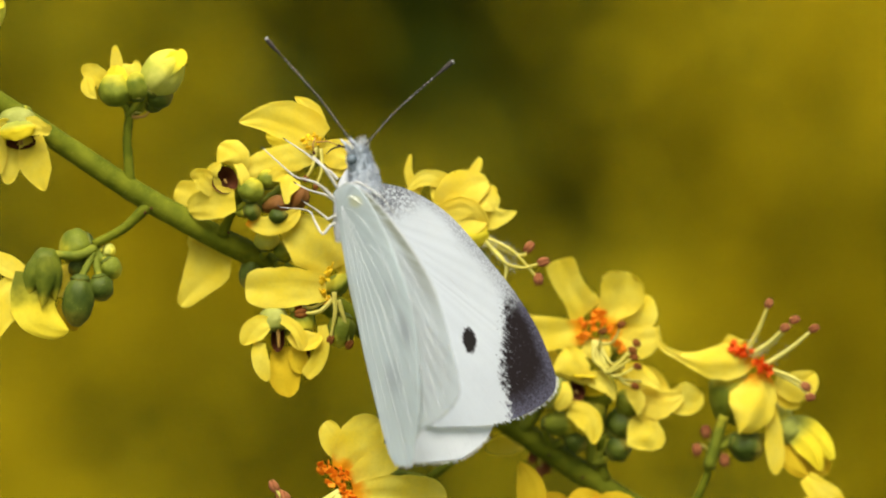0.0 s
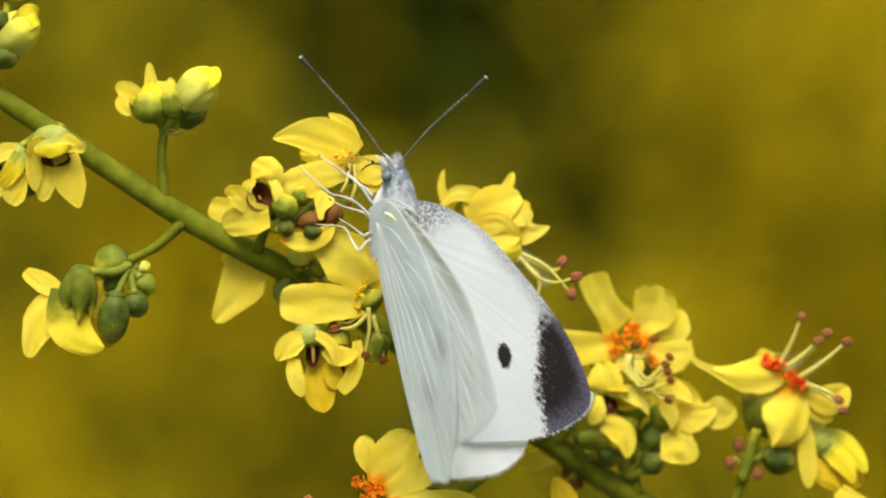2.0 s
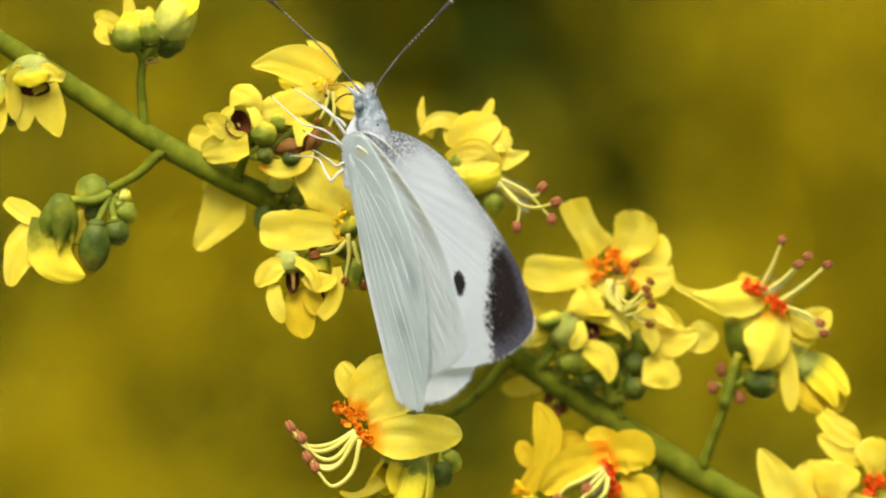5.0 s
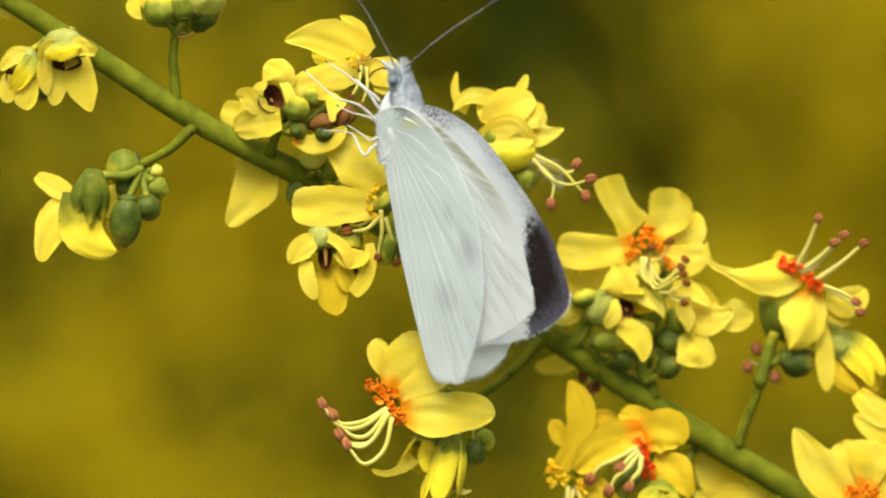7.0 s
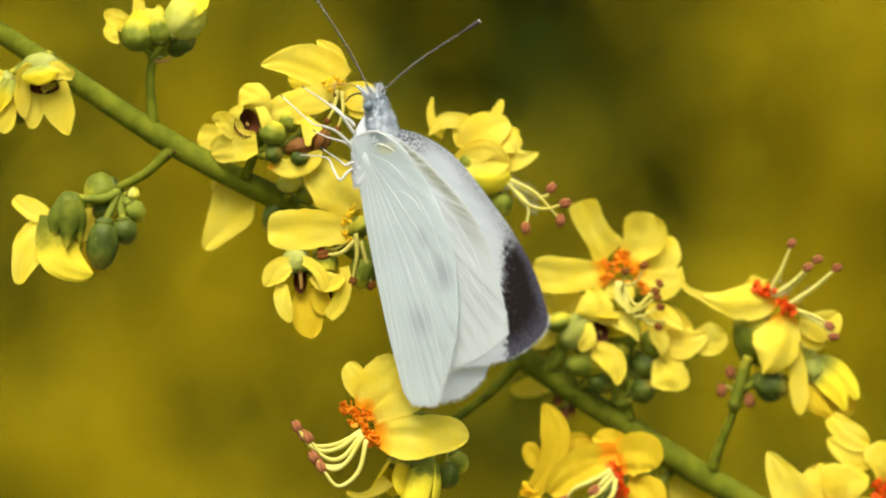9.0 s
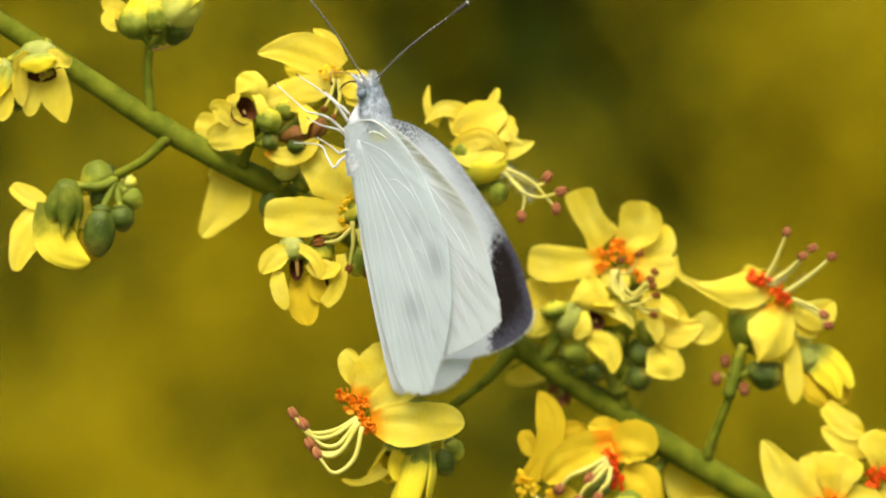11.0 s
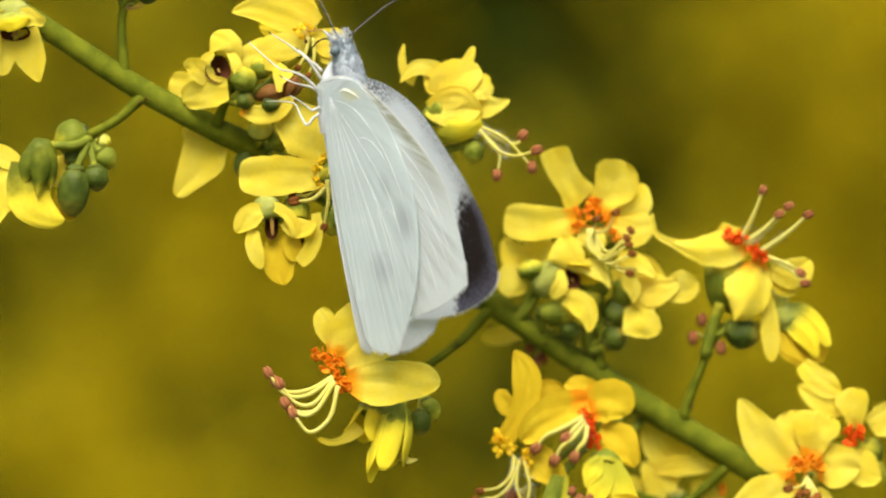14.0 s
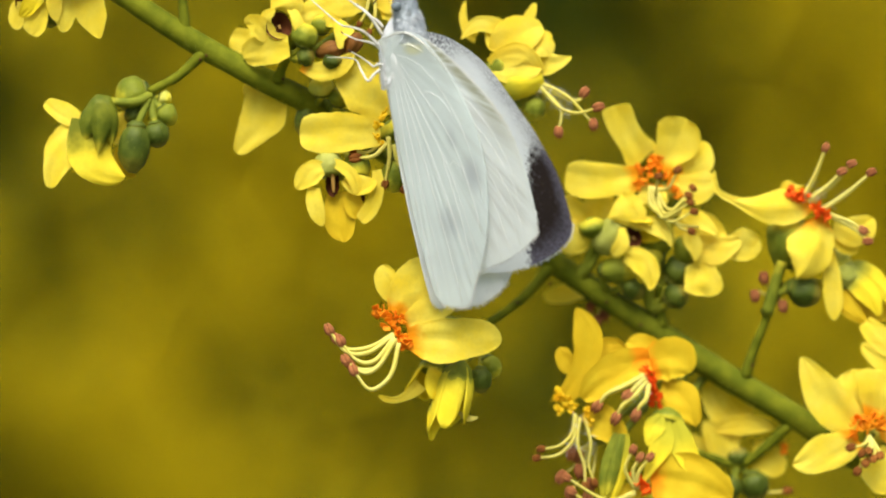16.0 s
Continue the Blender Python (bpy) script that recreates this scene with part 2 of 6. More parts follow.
WING_UPPER = wing_white("wing_upperside", "upper", (0.765, 0.80, 0.80))
WING_UPPER_HIND = wing_white("wing_upperside_hind", "plain", (0.88, 0.90, 0.88), 0.35)
WING_UNDER = wing_white("wing_underside", "hind", (0.815, 0.87, 0.85), 0.56)
WING_UNDER_FORE = wing_white("wing_underside_fore", "fore", (0.825, 0.86, 0.84), 0.56)
VEIN = leafy("vein_white", (0.84, 0.85, 0.82), (0.76, 0.78, 0.75), 900, 0.5, 0.1)
COSTA = leafy("costa_olive", (0.50, 0.50, 0.43), (0.38, 0.38, 0.34), 900, 0.6)
HUMERAL = leafy("humeral_yellow", (0.84, 0.84, 0.66), (0.78, 0.79, 0.62), 900, 0.6)
FUR_WHITE = leafy("fur_white", (0.90, 0.91, 0.89), (0.80, 0.82, 0.81), 1200, 0.7, 0.5)
FUR_GREY = leafy("fur_blue_grey", (0.66, 0.71, 0.73), (0.42, 0.47, 0.50), 1200, 0.7, 0.1)
DARK_FUR = leafy("fur_dark", (0.16, 0.19, 0.21), (0.10, 0.12, 0.13), 1200, 0.7)
LEG = leafy("leg_cream", (0.66, 0.66, 0.58), (0.46, 0.44, 0.36), 1500, 0.5, 0.1)
DARK = leafy("antenna_dark", (0.06, 0.05, 0.04), (0.03, 0.025, 0.02), 1500, 0.5)
PALE = leafy("antenna_pale", (0.62, 0.60, 0.52), (0.45, 0.43, 0.36), 1500, 0.5)
EYE = leafy("eye_grey", (0.20, 0.24, 0.25), (0.06, 0.08, 0.09), 1800, 0.25, streak=False)


# ---- building tools; places are in layout steps: right, down, towards the camera ----
def place(u, v, d=0.0):
    k = (AWAY - d * U) / AWAY
    return Vector(((u - 784) * U * k, -d * U, HEIGHT + (441 - v) * U * k))


def pt(p):
    return place(*p)


def thing(name, at, label, category, group=""):
    ob = new(name)
    ob.empty_display_size = 0.001
    ob.location = pt(at)
    ob["at"] = tuple(ob.location)
    return tagged(ob, label, category, group)


def origin(ob):
    while ob.parent:
        ob = ob.parent
    return Vector(ob["at"])


def part(name, bm, material, parent, label="", smooth=True, recalc=True):
    if recalc:
        bmesh.ops.recalc_face_normals(bm, faces=bm.faces)
    o = origin(parent)
    bmesh.ops.translate(bm, vec=-o, verts=bm.verts)
    me = bpy.data.meshes.new(name)
    bm.to_mesh(me)
    bm.free()
    me.materials.append(material)
    if smooth:
        me.polygons.foreach_set("use_smooth", [True] * len(me.polygons))
    ob = new(name, me)
    ob.parent = parent
    if label:
        ob["label"] = label
    return ob


def spline(points, steps):
    """A smooth line through the points."""
    p = [Vector(q) for q in points]
    if len(p) == 2:
        return [p[0].lerp(p[1], i / steps) for i in range(steps + 1)]
    p = [2 * p[0] - p[1]] + p + [2 * p[-1] - p[-2]]
    out = []
    spans = len(p) - 3
    for i in range(steps + 1):
        x = min(spans - 1e-6, i / steps * spans)
        k, f = int(x), x - int(x)
        a, b, c, e = p[k:k + 4]
        out.append(0.5 * ((2 * b) + (c - a) * f + (2 * a - 5 * b + 4 * c - e) * f * f + (3 * b - a - 3 * c + e) * f ** 3))
    return out


def tube_into(bm, line, radii, n=8, bumps=0.0):
    """A closed tube round world points; radii in metres."""
    rings = []
    side = None
    lay = bm.loops.layers.uv.verify()
    for i, c in enumerate(line):
        t = (line[min(i + 1, len(line) - 1)] - line[max(i - 1, 0)]).normalized()
        if side is None:
            side = t.orthogonal().normalized()
        side = (side - t * side.dot(t)).normalized()
        up = t.cross(side)
        r = radii[i]
        ring = []
        for k in range(n):
            a = 2 * math.pi * k / n
            rr = r * (1 + bumps * (noise.noise(c / max(r, 1e-6) * 0.6 + Vector((k * 1.7, 0, 0)))))
            ring.append(bm.verts.new(c + rr * (math.cos(a) * side + math.sin(a) * up)))
        rings.append(ring)
    for i in range(len(rings) - 1):
        for k in range(n):
            f = bm.faces.new((rings[i][k], rings[i][(k + 1) % n], rings[i + 1][(k + 1) % n], rings[i + 1][k]))
            for lo, (x, y) in zip(f.loops, ((k, i), (k + 1, i), (k + 1, i + 1), (k, i + 1))):
                lo[lay].uv = (x / n, y / len(rings))
    bm.faces.new(rings[0][::-1])
    bm.faces.new(rings[-1])


def tube(name, points, radii, parent, material, label="", n=8, steps=None, bumps=0.06):
    """points and radii in layout steps; radii are spread evenly along the line."""
    steps = steps or max(6, 5 * (len(points) - 1))
    line = spline([pt(p) for p in points], steps)
    rr = [float(np.interp(i / steps, np.linspace(0, 1, len(radii)), radii)) * U for i in range(steps + 1)]
    bm = bmesh.new()
    tube_into(bm, line, rr, n, bumps)
    return part(name, bm, material, parent, label)


# ---- the large structure: ground and the far flowering trees, out of focus ----
def meadow():
    m, n, l, b = shader("grass_ground", 0.9)
    col = mixed(n, l, soft(n, l, grain(n, l, 3.0, 5), 0.35, 0.65), (0.045, 0.06, 0.015), (0.09, 0.10, 0.03))
    l.new(col, b.inputs["Base Color"])
    relief(n, l, b, grain(n, l, 60, 4), 0.5, 0.02)
    bm = bmesh.new()
    bmesh.ops.create_circle(bm, cap_ends=True, segments=64, radius=900)
    me = bpy.data.meshes.new("ground")
    bm.to_mesh(me)
    me.materials.append(m)
    tagged(new("ground", me), "dim green grassy ground under the trees", "ground", kind="structure")


def foliage(name, tones, thin, rough=0.6):
    """Leaf or blossom skin: each piece takes a tone of its own between the given ones."""
    m, n, l, b = shader(name, rough)
    b.inputs["Specular IOR Level"].default_value = 0.03
    geo = n.new("ShaderNodeNewGeometry")
    col = ramp(n, l, geo.outputs["Random Per Island"], [(i / (len(tones) - 1), c) for i, c in enumerate(tones)])
    col = mixed(n, l, calc(n, l, "MULTIPLY", soft(n, l, grain(n, l, 60, 3), 0.4, 0.7), 0.35), col, tuple(c * 0.6 for c in tones[0]))
    l.new(col, b.inputs["Base Color"])
    t = n.new("ShaderNodeBsdfTranslucent")
    l.new(col, t.inputs[0])
    mx = n.new("ShaderNodeMixShader")
    mx.inputs[0].default_value = thin
    l.new(b.outputs[0], mx.inputs[1])
    l.new(t.outputs[0], mx.inputs[2])
    l.new(mx.outputs[0], n["Material Output"].inputs[0])
    return m


def bark():
    m, n, l, b = shader("bark_brown", 0.9)
    col = mixed(n, l, soft(n, l, grain(n, l, 30, 5, 0.6, (4, 4, 0.6)), 0.35, 0.65), (0.035, 0.028, 0.018), (0.09, 0.07, 0.045))
    l.new(col, b.inputs["Base Color"])
    relief(n, l, b, grain(n, l, 40, 4, 0.6, (4, 4, 0.5)), 0.6, 0.01)
    return m


def blades(name, spots, material, parent, length, width, seed, droop):
    """Many small leaves or petals in one mesh: a folded blade of four corners at each spot."""
    rng = np.random.default_rng(seed)
    k = len(spots)
    way = rng.normal(size=(k, 3)) + np.array((0, -0.3, -droop))
    way /= np.linalg.norm(way, axis=1)[:, None]
    side = np.cross(way, rng.normal(size=(k, 3)))
    side /= np.linalg.norm(side, axis=1)[:, None]
    up = np.cross(side, way)
    ll, ww = length * rng.uniform(0.6, 1.2, (k, 1)), width * rng.uniform(0.6, 1.2, (k, 1))
    quad = np.stack([spots, spots + way * ll * 0.5 + side * ww * 0.5 + up * ww * 0.2, spots + way * ll, spots + way * ll * 0.5 - side * ww * 0.5 + up * ww * 0.2], axis=1)
    me = bpy.data.meshes.new(name)
    ids = np.arange(4 * k).reshape(k, 4)
    me.from_pydata(quad.reshape(-1, 3).tolist(), [], np.concatenate([ids[:, (0, 1, 2)], ids[:, (0, 2, 3)]]).tolist())
    me.materials.append(material)
    ob = new(name, me)
    ob.parent = parent
    return tagged(ob, kind="stuff")


# thick clusters of blossom on the tree's front, and gaps in it: metres right and up from the branch's height, reach, fullness
CLUSTERS = [(0.38, 0.20, 0.15, 1.7), (0.60, 0.18, 0.24, 2.0), (0.62, -0.12, 0.24, 1.8), (-0.21, -0.07, 0.13, 2.2), (-0.51, -0.24, 0.10, 1.6), (-0.42, -0.29, 0.16, 2.3), (-0.22, -0.28, 0.11, 1.3), (-0.20, -0.11, 0.15, 1.5), (-0.28, -0.10, 0.10, 1.6),
            (0.46, 0.01, 0.12, 1.7), (-0.30, 0.12, 0.15, 1.55), (-0.25, 0.02, 0.14, 1.7), (0.48, 0.09, 0.14, 0.9), (0.32, -0.04, 0.16, 0.7), (-0.23, 0.24, 0.10, 0.5), (-0.05, 0.01, 0.10, 0.7), (0.20, 0.20, 0.07, 0.3)]
GAPS = [(-0.10, 0.21, 0.12, 0.4), (0.11, 0.30, 0.18, 1.0), (0.18, 0.16, 0.20, 0.65), (0.28, 0.13, 0.13, 0.5), (-0.39, -0.06, 0.08, 0.7), (-0.46, -0.125, 0.075, 0.6),
        (-0.49, 0.09, 0.07, 0.5), (-0.01, -0.31, 0.16, 0.5), (-0.09, -0.22, 0.12, 0.25), (0.09, -0.19, 0.10, 0.2)]


def bump_field(x, z, rows):
    return [k * np.exp(-((x - a) ** 2 + (z - b) ** 2) / (r * r)) for a, b, r, k in rows]


def flowering_tree():
    """A low tree in full yellow blossom: trunk and limbs, an uneven crown of drooping leaflets, upright spikes of small flowers."""
    rng = np.random.default_rng(20)
    mid, size = np.array((0.0, 4.5, 1.75)), np.array((2.3, 1.15, 1.75))
    tree = new("flowering_tree")
    tree.location = (0.9, 4.7, 0)
    tree["at"] = (0.9, 4.7, 0.0)
    tagged(tree, "low golden-flowered tree in full bloom, far out of focus", "tree", "flowering trees")
    wood = bark()
    foot = Vector((0.9, 4.7, 0))
    bm = bmesh.new()
    line = spline([foot, foot + Vector((-0.04, 0.02, 0.7)), foot + Vector((-0.22, 0, 1.5)), foot + Vector((-0.55, 0.05, 2.6))], 20)
    tube_into(bm, line, [0.11 - 0.085 * i / 20 for i in range(21)], 12, 0.2)
    part("trunk", bm, wood, tree)
    for i in range(14):
        a, h = rng.uniform(0, 2 * math.pi), rng.uniform(0.4, 1.9)
        s = line[int(h / 2.6 * 20)]
        e = Vector(mid) + Vector((math.cos(a) * 1.5, math.sin(a) * 0.6, rng.uniform(-0.7, 1.1)))
        bm = bmesh.new()
        tube_into(bm, spline([s, s.lerp(e, 0.5) + Vector((0, 0, 0.12)), e], 12), [0.035 - 0.028 * k / 12 for k in range(13)], 7, 0.2)
        part("limb", bm, wood, tree)

    def shell(count, lo, hi, front):
        v = rng.normal(size=(count, 3))
        v /= np.linalg.norm(v, axis=1)[:, None]
        if front:
            v[:, 1] = -np.abs(v[:, 1])
        lump = 1 + 0.05 * np.sin(v[:, 0] * 9 + 1) * np.sin(v[:, 2] * 8) + 0.04 * np.sin(v[:, 0] * 21 + v[:, 2] * 17)
        p = mid + v * size * (rng.uniform(lo ** 3, hi ** 3, count) ** (1 / 3) * lump)[:, None]
        return p[p[:, 2] > 0.12]

    def kept(p, shares):
        return p[rng.uniform(size=len(p)) < shares]

    leaves = shell(90000, 0.3, 1.0, False)
    gap = bump_field(leaves[:, 0], leaves[:, 2] - HEIGHT, GAPS[1:2])[0]
    leaves = kept(leaves, 1 - 0.75 * gap * (leaves[:, 1] < 3.8))
    blades("leaf", leaves - np.array(foot), LEAVES, tree, 0.075, 0.034, 21, 0.5)

    spikes = shell(60000, 0.95, 1.03, True)
    x, z = spikes[:, 0], spikes[:, 2] - HEIGHT
    full = sum(bump_field(x, z, CLUSTERS)) + BASE_BLOOM
    for g in bump_field(x, z, GAPS):
        full = full * (1 - g)
    full *= 0.75 + 0.5 * np.sin(x * 17 + 1.5 * np.sin(z * 15)) * np.sin(z * 19 + 1.3 * np.sin(x * 13) + 1)
    spikes = kept(spikes, np.clip(full / 3.0, 0, 1))
    lean = rng.normal(size=spikes.shape) * 0.45 + np.array((0, -0.3, 1.0))
    step = np.linspace(0, 0.085, 9)
    florets = (spikes[:, None, :] + lean[:, None, :] * step[None, :, None]).reshape(-1, 3) + rng.normal(size=(len(spikes) * 9, 3)) * 0.010
    blades("blossom", florets - np.array(foot), BLOSSOM, tree, 0.018, 0.012, 22, 0.0)
    return tree


BASE_BLOOM = 1.3
LEAVES = foliage("tree_leaf", [(0.040, 0.086, 0.018), (0.10, 0.125, 0.009), (0.12, 0.12, 0.007)], 0.35)
BLOSSOM = foliage("tree_blossom", [(0.58, 0.44, 0.008), (0.74, 0.575, 0.012), (0.84, 0.67, 0.018)], 0.3)
meadow()
first_tree = flowering_tree()
for x, y, turn, size in ((-4.3, 5.6, 40, 1.1), (4.4, 5.4, 200, 1.05), (-1.9, 8.3, 120, 1.25), (2.6, 8.6, 290, 1.2)):
    copy_thing(first_tree, pose(x, y, 0, 0, 0, turn) @ Matrix.Scale(size, 4))


# ---- shapes of the plant ----
def pod_into(bm, foot, tip, radius, profile, lobes=0, depth=0.12, n=26, rows=11):
    """A body of revolution from foot to tip (world), lobed lengthwise; profile gives the share of the radius."""
    axis = tip - foot
    t = axis.normalized()
    side = t.orthogonal().normalized()
    up = t.cross(side)
    lay = bm.loops.layers.uv.verify()
    rings = []
    for i in range(rows + 1):
        s = i / rows
        r = radius * float(np.interp(s, np.linspace(0, 1, len(profile)), profile))
        ring = []
        for k in range(n):
            a = 2 * math.pi * k / n
            crease = max(0.0, 1 - 3.2 * abs(math.sin(lobes * a / 2 + 0.5 * s))) if lobes else 0
            lump = noise.noise(Vector((math.cos(a) * 1.3, math.sin(a) * 1.3 + foot.x * 900, s * 2.2)))
            lump += 0.5 * noise.noise(Vector((math.cos(a) * 3.0, math.sin(a) * 3.0 + foot.z * 700, s * 5.0)))
            rr = r * (1 - 1.6 * depth * crease + 0.13 * lump)
            ring.append(bm.verts.new(foot + axis * s + rr * (math.cos(a) * side + math.sin(a) * up)))
        rings.append(ring)
    for i in range(rows):
        for k in range(n):
            f = bm.faces.new((rings[i][k], rings[i][(k + 1) % n], rings[i + 1][(k + 1) % n], rings[i + 1][k]))
            for lo, (x, y) in zip(f.loops, ((k, i), (k + 1, i), (k + 1, i + 1), (k, i + 1))):
                lo[lay].uv = (x / n, y / rows)
    bm.faces.new(rings[0][::-1])
    bm.faces.new(rings[-1])


BUD = (0.30, 0.74, 0.93, 1.0, 1.0, 0.96, 0.86, 0.66, 0.22)
DOME = (0.2, 0.66, 0.88, 0.98, 1.0, 0.98, 0.92, 0.84)
EGG = (0.12, 0.65, 0.9, 1.0, 0.95, 0.8, 0.55, 0.1)
CUP = (0.35, 0.6, 0.8, 0.95, 1.05, 1.0, 0.7, 0.3)


def pod(name, foot, tip, radius, parent, material, profile=BUD, lobes=5, depth=0.05, label=""):
    bm = bmesh.new()
    pod_into(bm, pt(foot), pt(tip), radius * U, profile, lobes, depth)
    return part(name, bm, material, parent, label)


OVAL = (0.30, 0.55, 0.78, 0.93, 1.0, 0.98, 0.88, 0.68, 0.22)
BLUNT = (0.38, 0.48, 0.60, 0.74, 0.88, 0.98, 1.0, 0.88, 0.35)
POINT = (0.42, 0.72, 0.92, 1.0, 0.95, 0.80, 0.58, 0.34, 0.06)
BLADE = (0.62, 0.74, 0.84, 0.92, 0.97, 1.0, 1.0, 0.96, 0.72)
BROAD = (0.55, 0.78, 0.92, 1.0, 1.0, 0.96, 0.86, 0.66, 0.22)


def petal(parent, base, tip, width, bend=(0, 0, 0), shape=OVAL, tilt=0, cup=0.05, material=None, name="petal", label="", ripple=1.0, curl=0, twist=0, skew=0, fold=0.0):
    """A thin curved petal from base to tip; bend moves its middle, tilt turns its blade about its length and twist turns it on towards the tip,
    cup hollows it, curl lifts its end towards the camera, skew makes one half wider, fold creases it along its middle."""
    material = material or PETAL
    b, t, k = Vector((*base, 0)[:3]), Vector((*tip, 0)[:3]), Vector((bend[0], bend[1], bend[2] * 0.7))
    rows, cols = 20, 10
    lay_pts = []
    seed = base[0] * 0.37 + tip[1] * 0.11
    for i in range(rows + 1):
        s = i / rows
        c = b.lerp(t, s) + k * (4 * s * (1 - s))
        tan = (t - b + k * (4 * (1 - 2 * s))).normalized()
        flat = Vector((-tan.y, tan.x, 0))
        flat = flat.normalized() if flat.length > 1e-4 else Vector((1, 0, 0))
        nor = tan.cross(flat)
        if nor.z < 0:
            nor = -nor
        c.z += curl * s ** 3
        ta = radians(tilt + twist * s)
        side = flat * math.cos(ta) + nor * math.sin(ta)
        out = nor * math.cos(ta) - flat * math.sin(ta)
        w = width / 2 * float(np.interp(s, np.linspace(0, 1, len(shape)), shape))
        row = []
        for j in range(cols + 1):
            x = 2 * j / cols - 1
            edge = w * (1 + skew * (1 if x > 0 else -1) * math.sin(math.pi * s) + 0.16 * ripple * x * noise.noise(Vector((seed + 3, 1.5, s))) + ripple * (0.16 * noise.noise(Vector((seed, s * 3.0, x * 1.5))) + 0.06 * noise.noise(Vector((seed, s * 10.0, x * 2))) + 0.035 * noise.noise(Vector((seed + 5, s * 24.0, x * 2)))))
            lift = 0.7 * width * cup * (x * x - 0.35) + ripple * width * (0.055 * noise.noise(Vector((seed + 7, s * 2.5, x * 2))) + 0.012 * noise.noise(Vector((seed + 9, s * 7, x * 6))))
            lift -= width * (0.010 * math.exp(-(x / 0.18) ** 2) - fold * abs(x))
            # the tip rounds off instead of ending square
            end = -0.05 * width * x * x if i == rows else 0
            row.append((c + side * (edge * x) + out * lift + tan * end, out))
        lay_pts.append(row)
    bm = bmesh.new()
    lay = bm.loops.layers.uv.verify()
    front = [[bm.verts.new(pt(q + o * 0.7)) for q, o in row] for row in lay_pts]
    back = [[bm.verts.new(pt(q - o * 0.7)) for q, o in row] for row in lay_pts]

    def quad(a, b2, c2, d2, uv):
        f = bm.faces.new((a, b2, c2, d2))
        for lo, q in zip(f.loops, uv):
            lo[lay].uv = q

    for i in range(rows):
        for j in range(cols):
            uv = [(j / cols, i / rows), ((j + 1) / cols, i / rows), ((j + 1) / cols, (i + 1) / rows), (j / cols, (i + 1) / rows)]
            quad(front[i][j], front[i][j + 1], front[i + 1][j + 1], front[i + 1][j], uv)
            quad(back[i][j + 1], back[i][j], back[i + 1][j], back[i + 1][j + 1], [uv[1], uv[0], uv[3], uv[2]])
    flat_faces = len(bm.faces)
    for i in range(rows):
        for j in (0, cols):
            quad(front[i][j], front[i + 1][j], back[i + 1][j], back[i][j], [(j / cols, i / rows)] * 4)
    for j in range(cols):
        for i in (0, rows):
            quad(front[i][j], front[i][j + 1], back[i][j + 1], back[i][j], [(j / cols, i / rows)] * 4)
    # a crisp thin rim
    bm.faces.ensure_lookup_table()
    for f in bm.faces[flat_faces:]:
        for e in f.edges:
            e.smooth = False
    return part(name, bm, material, parent, label)


def crest(parent, places, size, material, seed=1, label="orange frilled crest"):
    """A ruffle of small crumpled flaps standing at the feet of the petals."""
    rnd = random.Random(seed)
    bm = bmesh.new()
    for u, v, d in places:
        for _ in range(6):
            foot = Vector((u, v, d - size * 0.8)) + Vector((rnd.uniform(-1, 1), rnd.uniform(-1, 1), 0)) * size * 0.6
            way = Vector((rnd.uniform(-1, 1), rnd.uniform(-1, 1), rnd.uniform(0.2, 0.9))).normalized()
            side = way.cross(Vector((rnd.uniform(-1, 1), rnd.uniform(-1, 1), rnd.uniform(-1, 1)))).normalized()
            out = way.cross(side)
            long, wide, hook = size * rnd.uniform(0.8, 1.5), size * rnd.uniform(0.4, 0.85), size * rnd.uniform(-0.6, 0.6)
            shells = []
            for off in (0.9, -0.9):
                grid = []
                for i in range(6):
                    k = i / 5
                    w = wide * (0.55 + 0.9 * k - 0.75 * k ** 3)
                    grid.append([bm.verts.new(pt(foot + way * (long * k * (1 - 0.12 * abs(x) + 0.12 * noise.noise(Vector((seed, x * 3, u))))) + side * (w * x)
                                                 + out * (hook * k * k + size * 0.16 * math.sin(2.6 * x + u) * k + off * (1 - 0.5 * k))))
                                 for x in (-1, -0.5, 0, 0.5, 1)])
                shells.append(grid)
            f, g = shells
            for i in range(5):
                for j in range(4):
                    bm.faces.new((f[i][j], f[i][j + 1], f[i + 1][j + 1], f[i + 1][j]))
                    bm.faces.new((g[i][j + 1], g[i][j], g[i + 1][j], g[i + 1][j + 1]))
                for j in (0, 4):
                    bm.faces.new((f[i][j], f[i + 1][j], g[i + 1][j], g[i][j]))
            for j in range(4):
                bm.faces.new((f[5][j], f[5][j + 1], g[5][j + 1], g[5][j]))
    return part("crest", bm, material, parent, label)


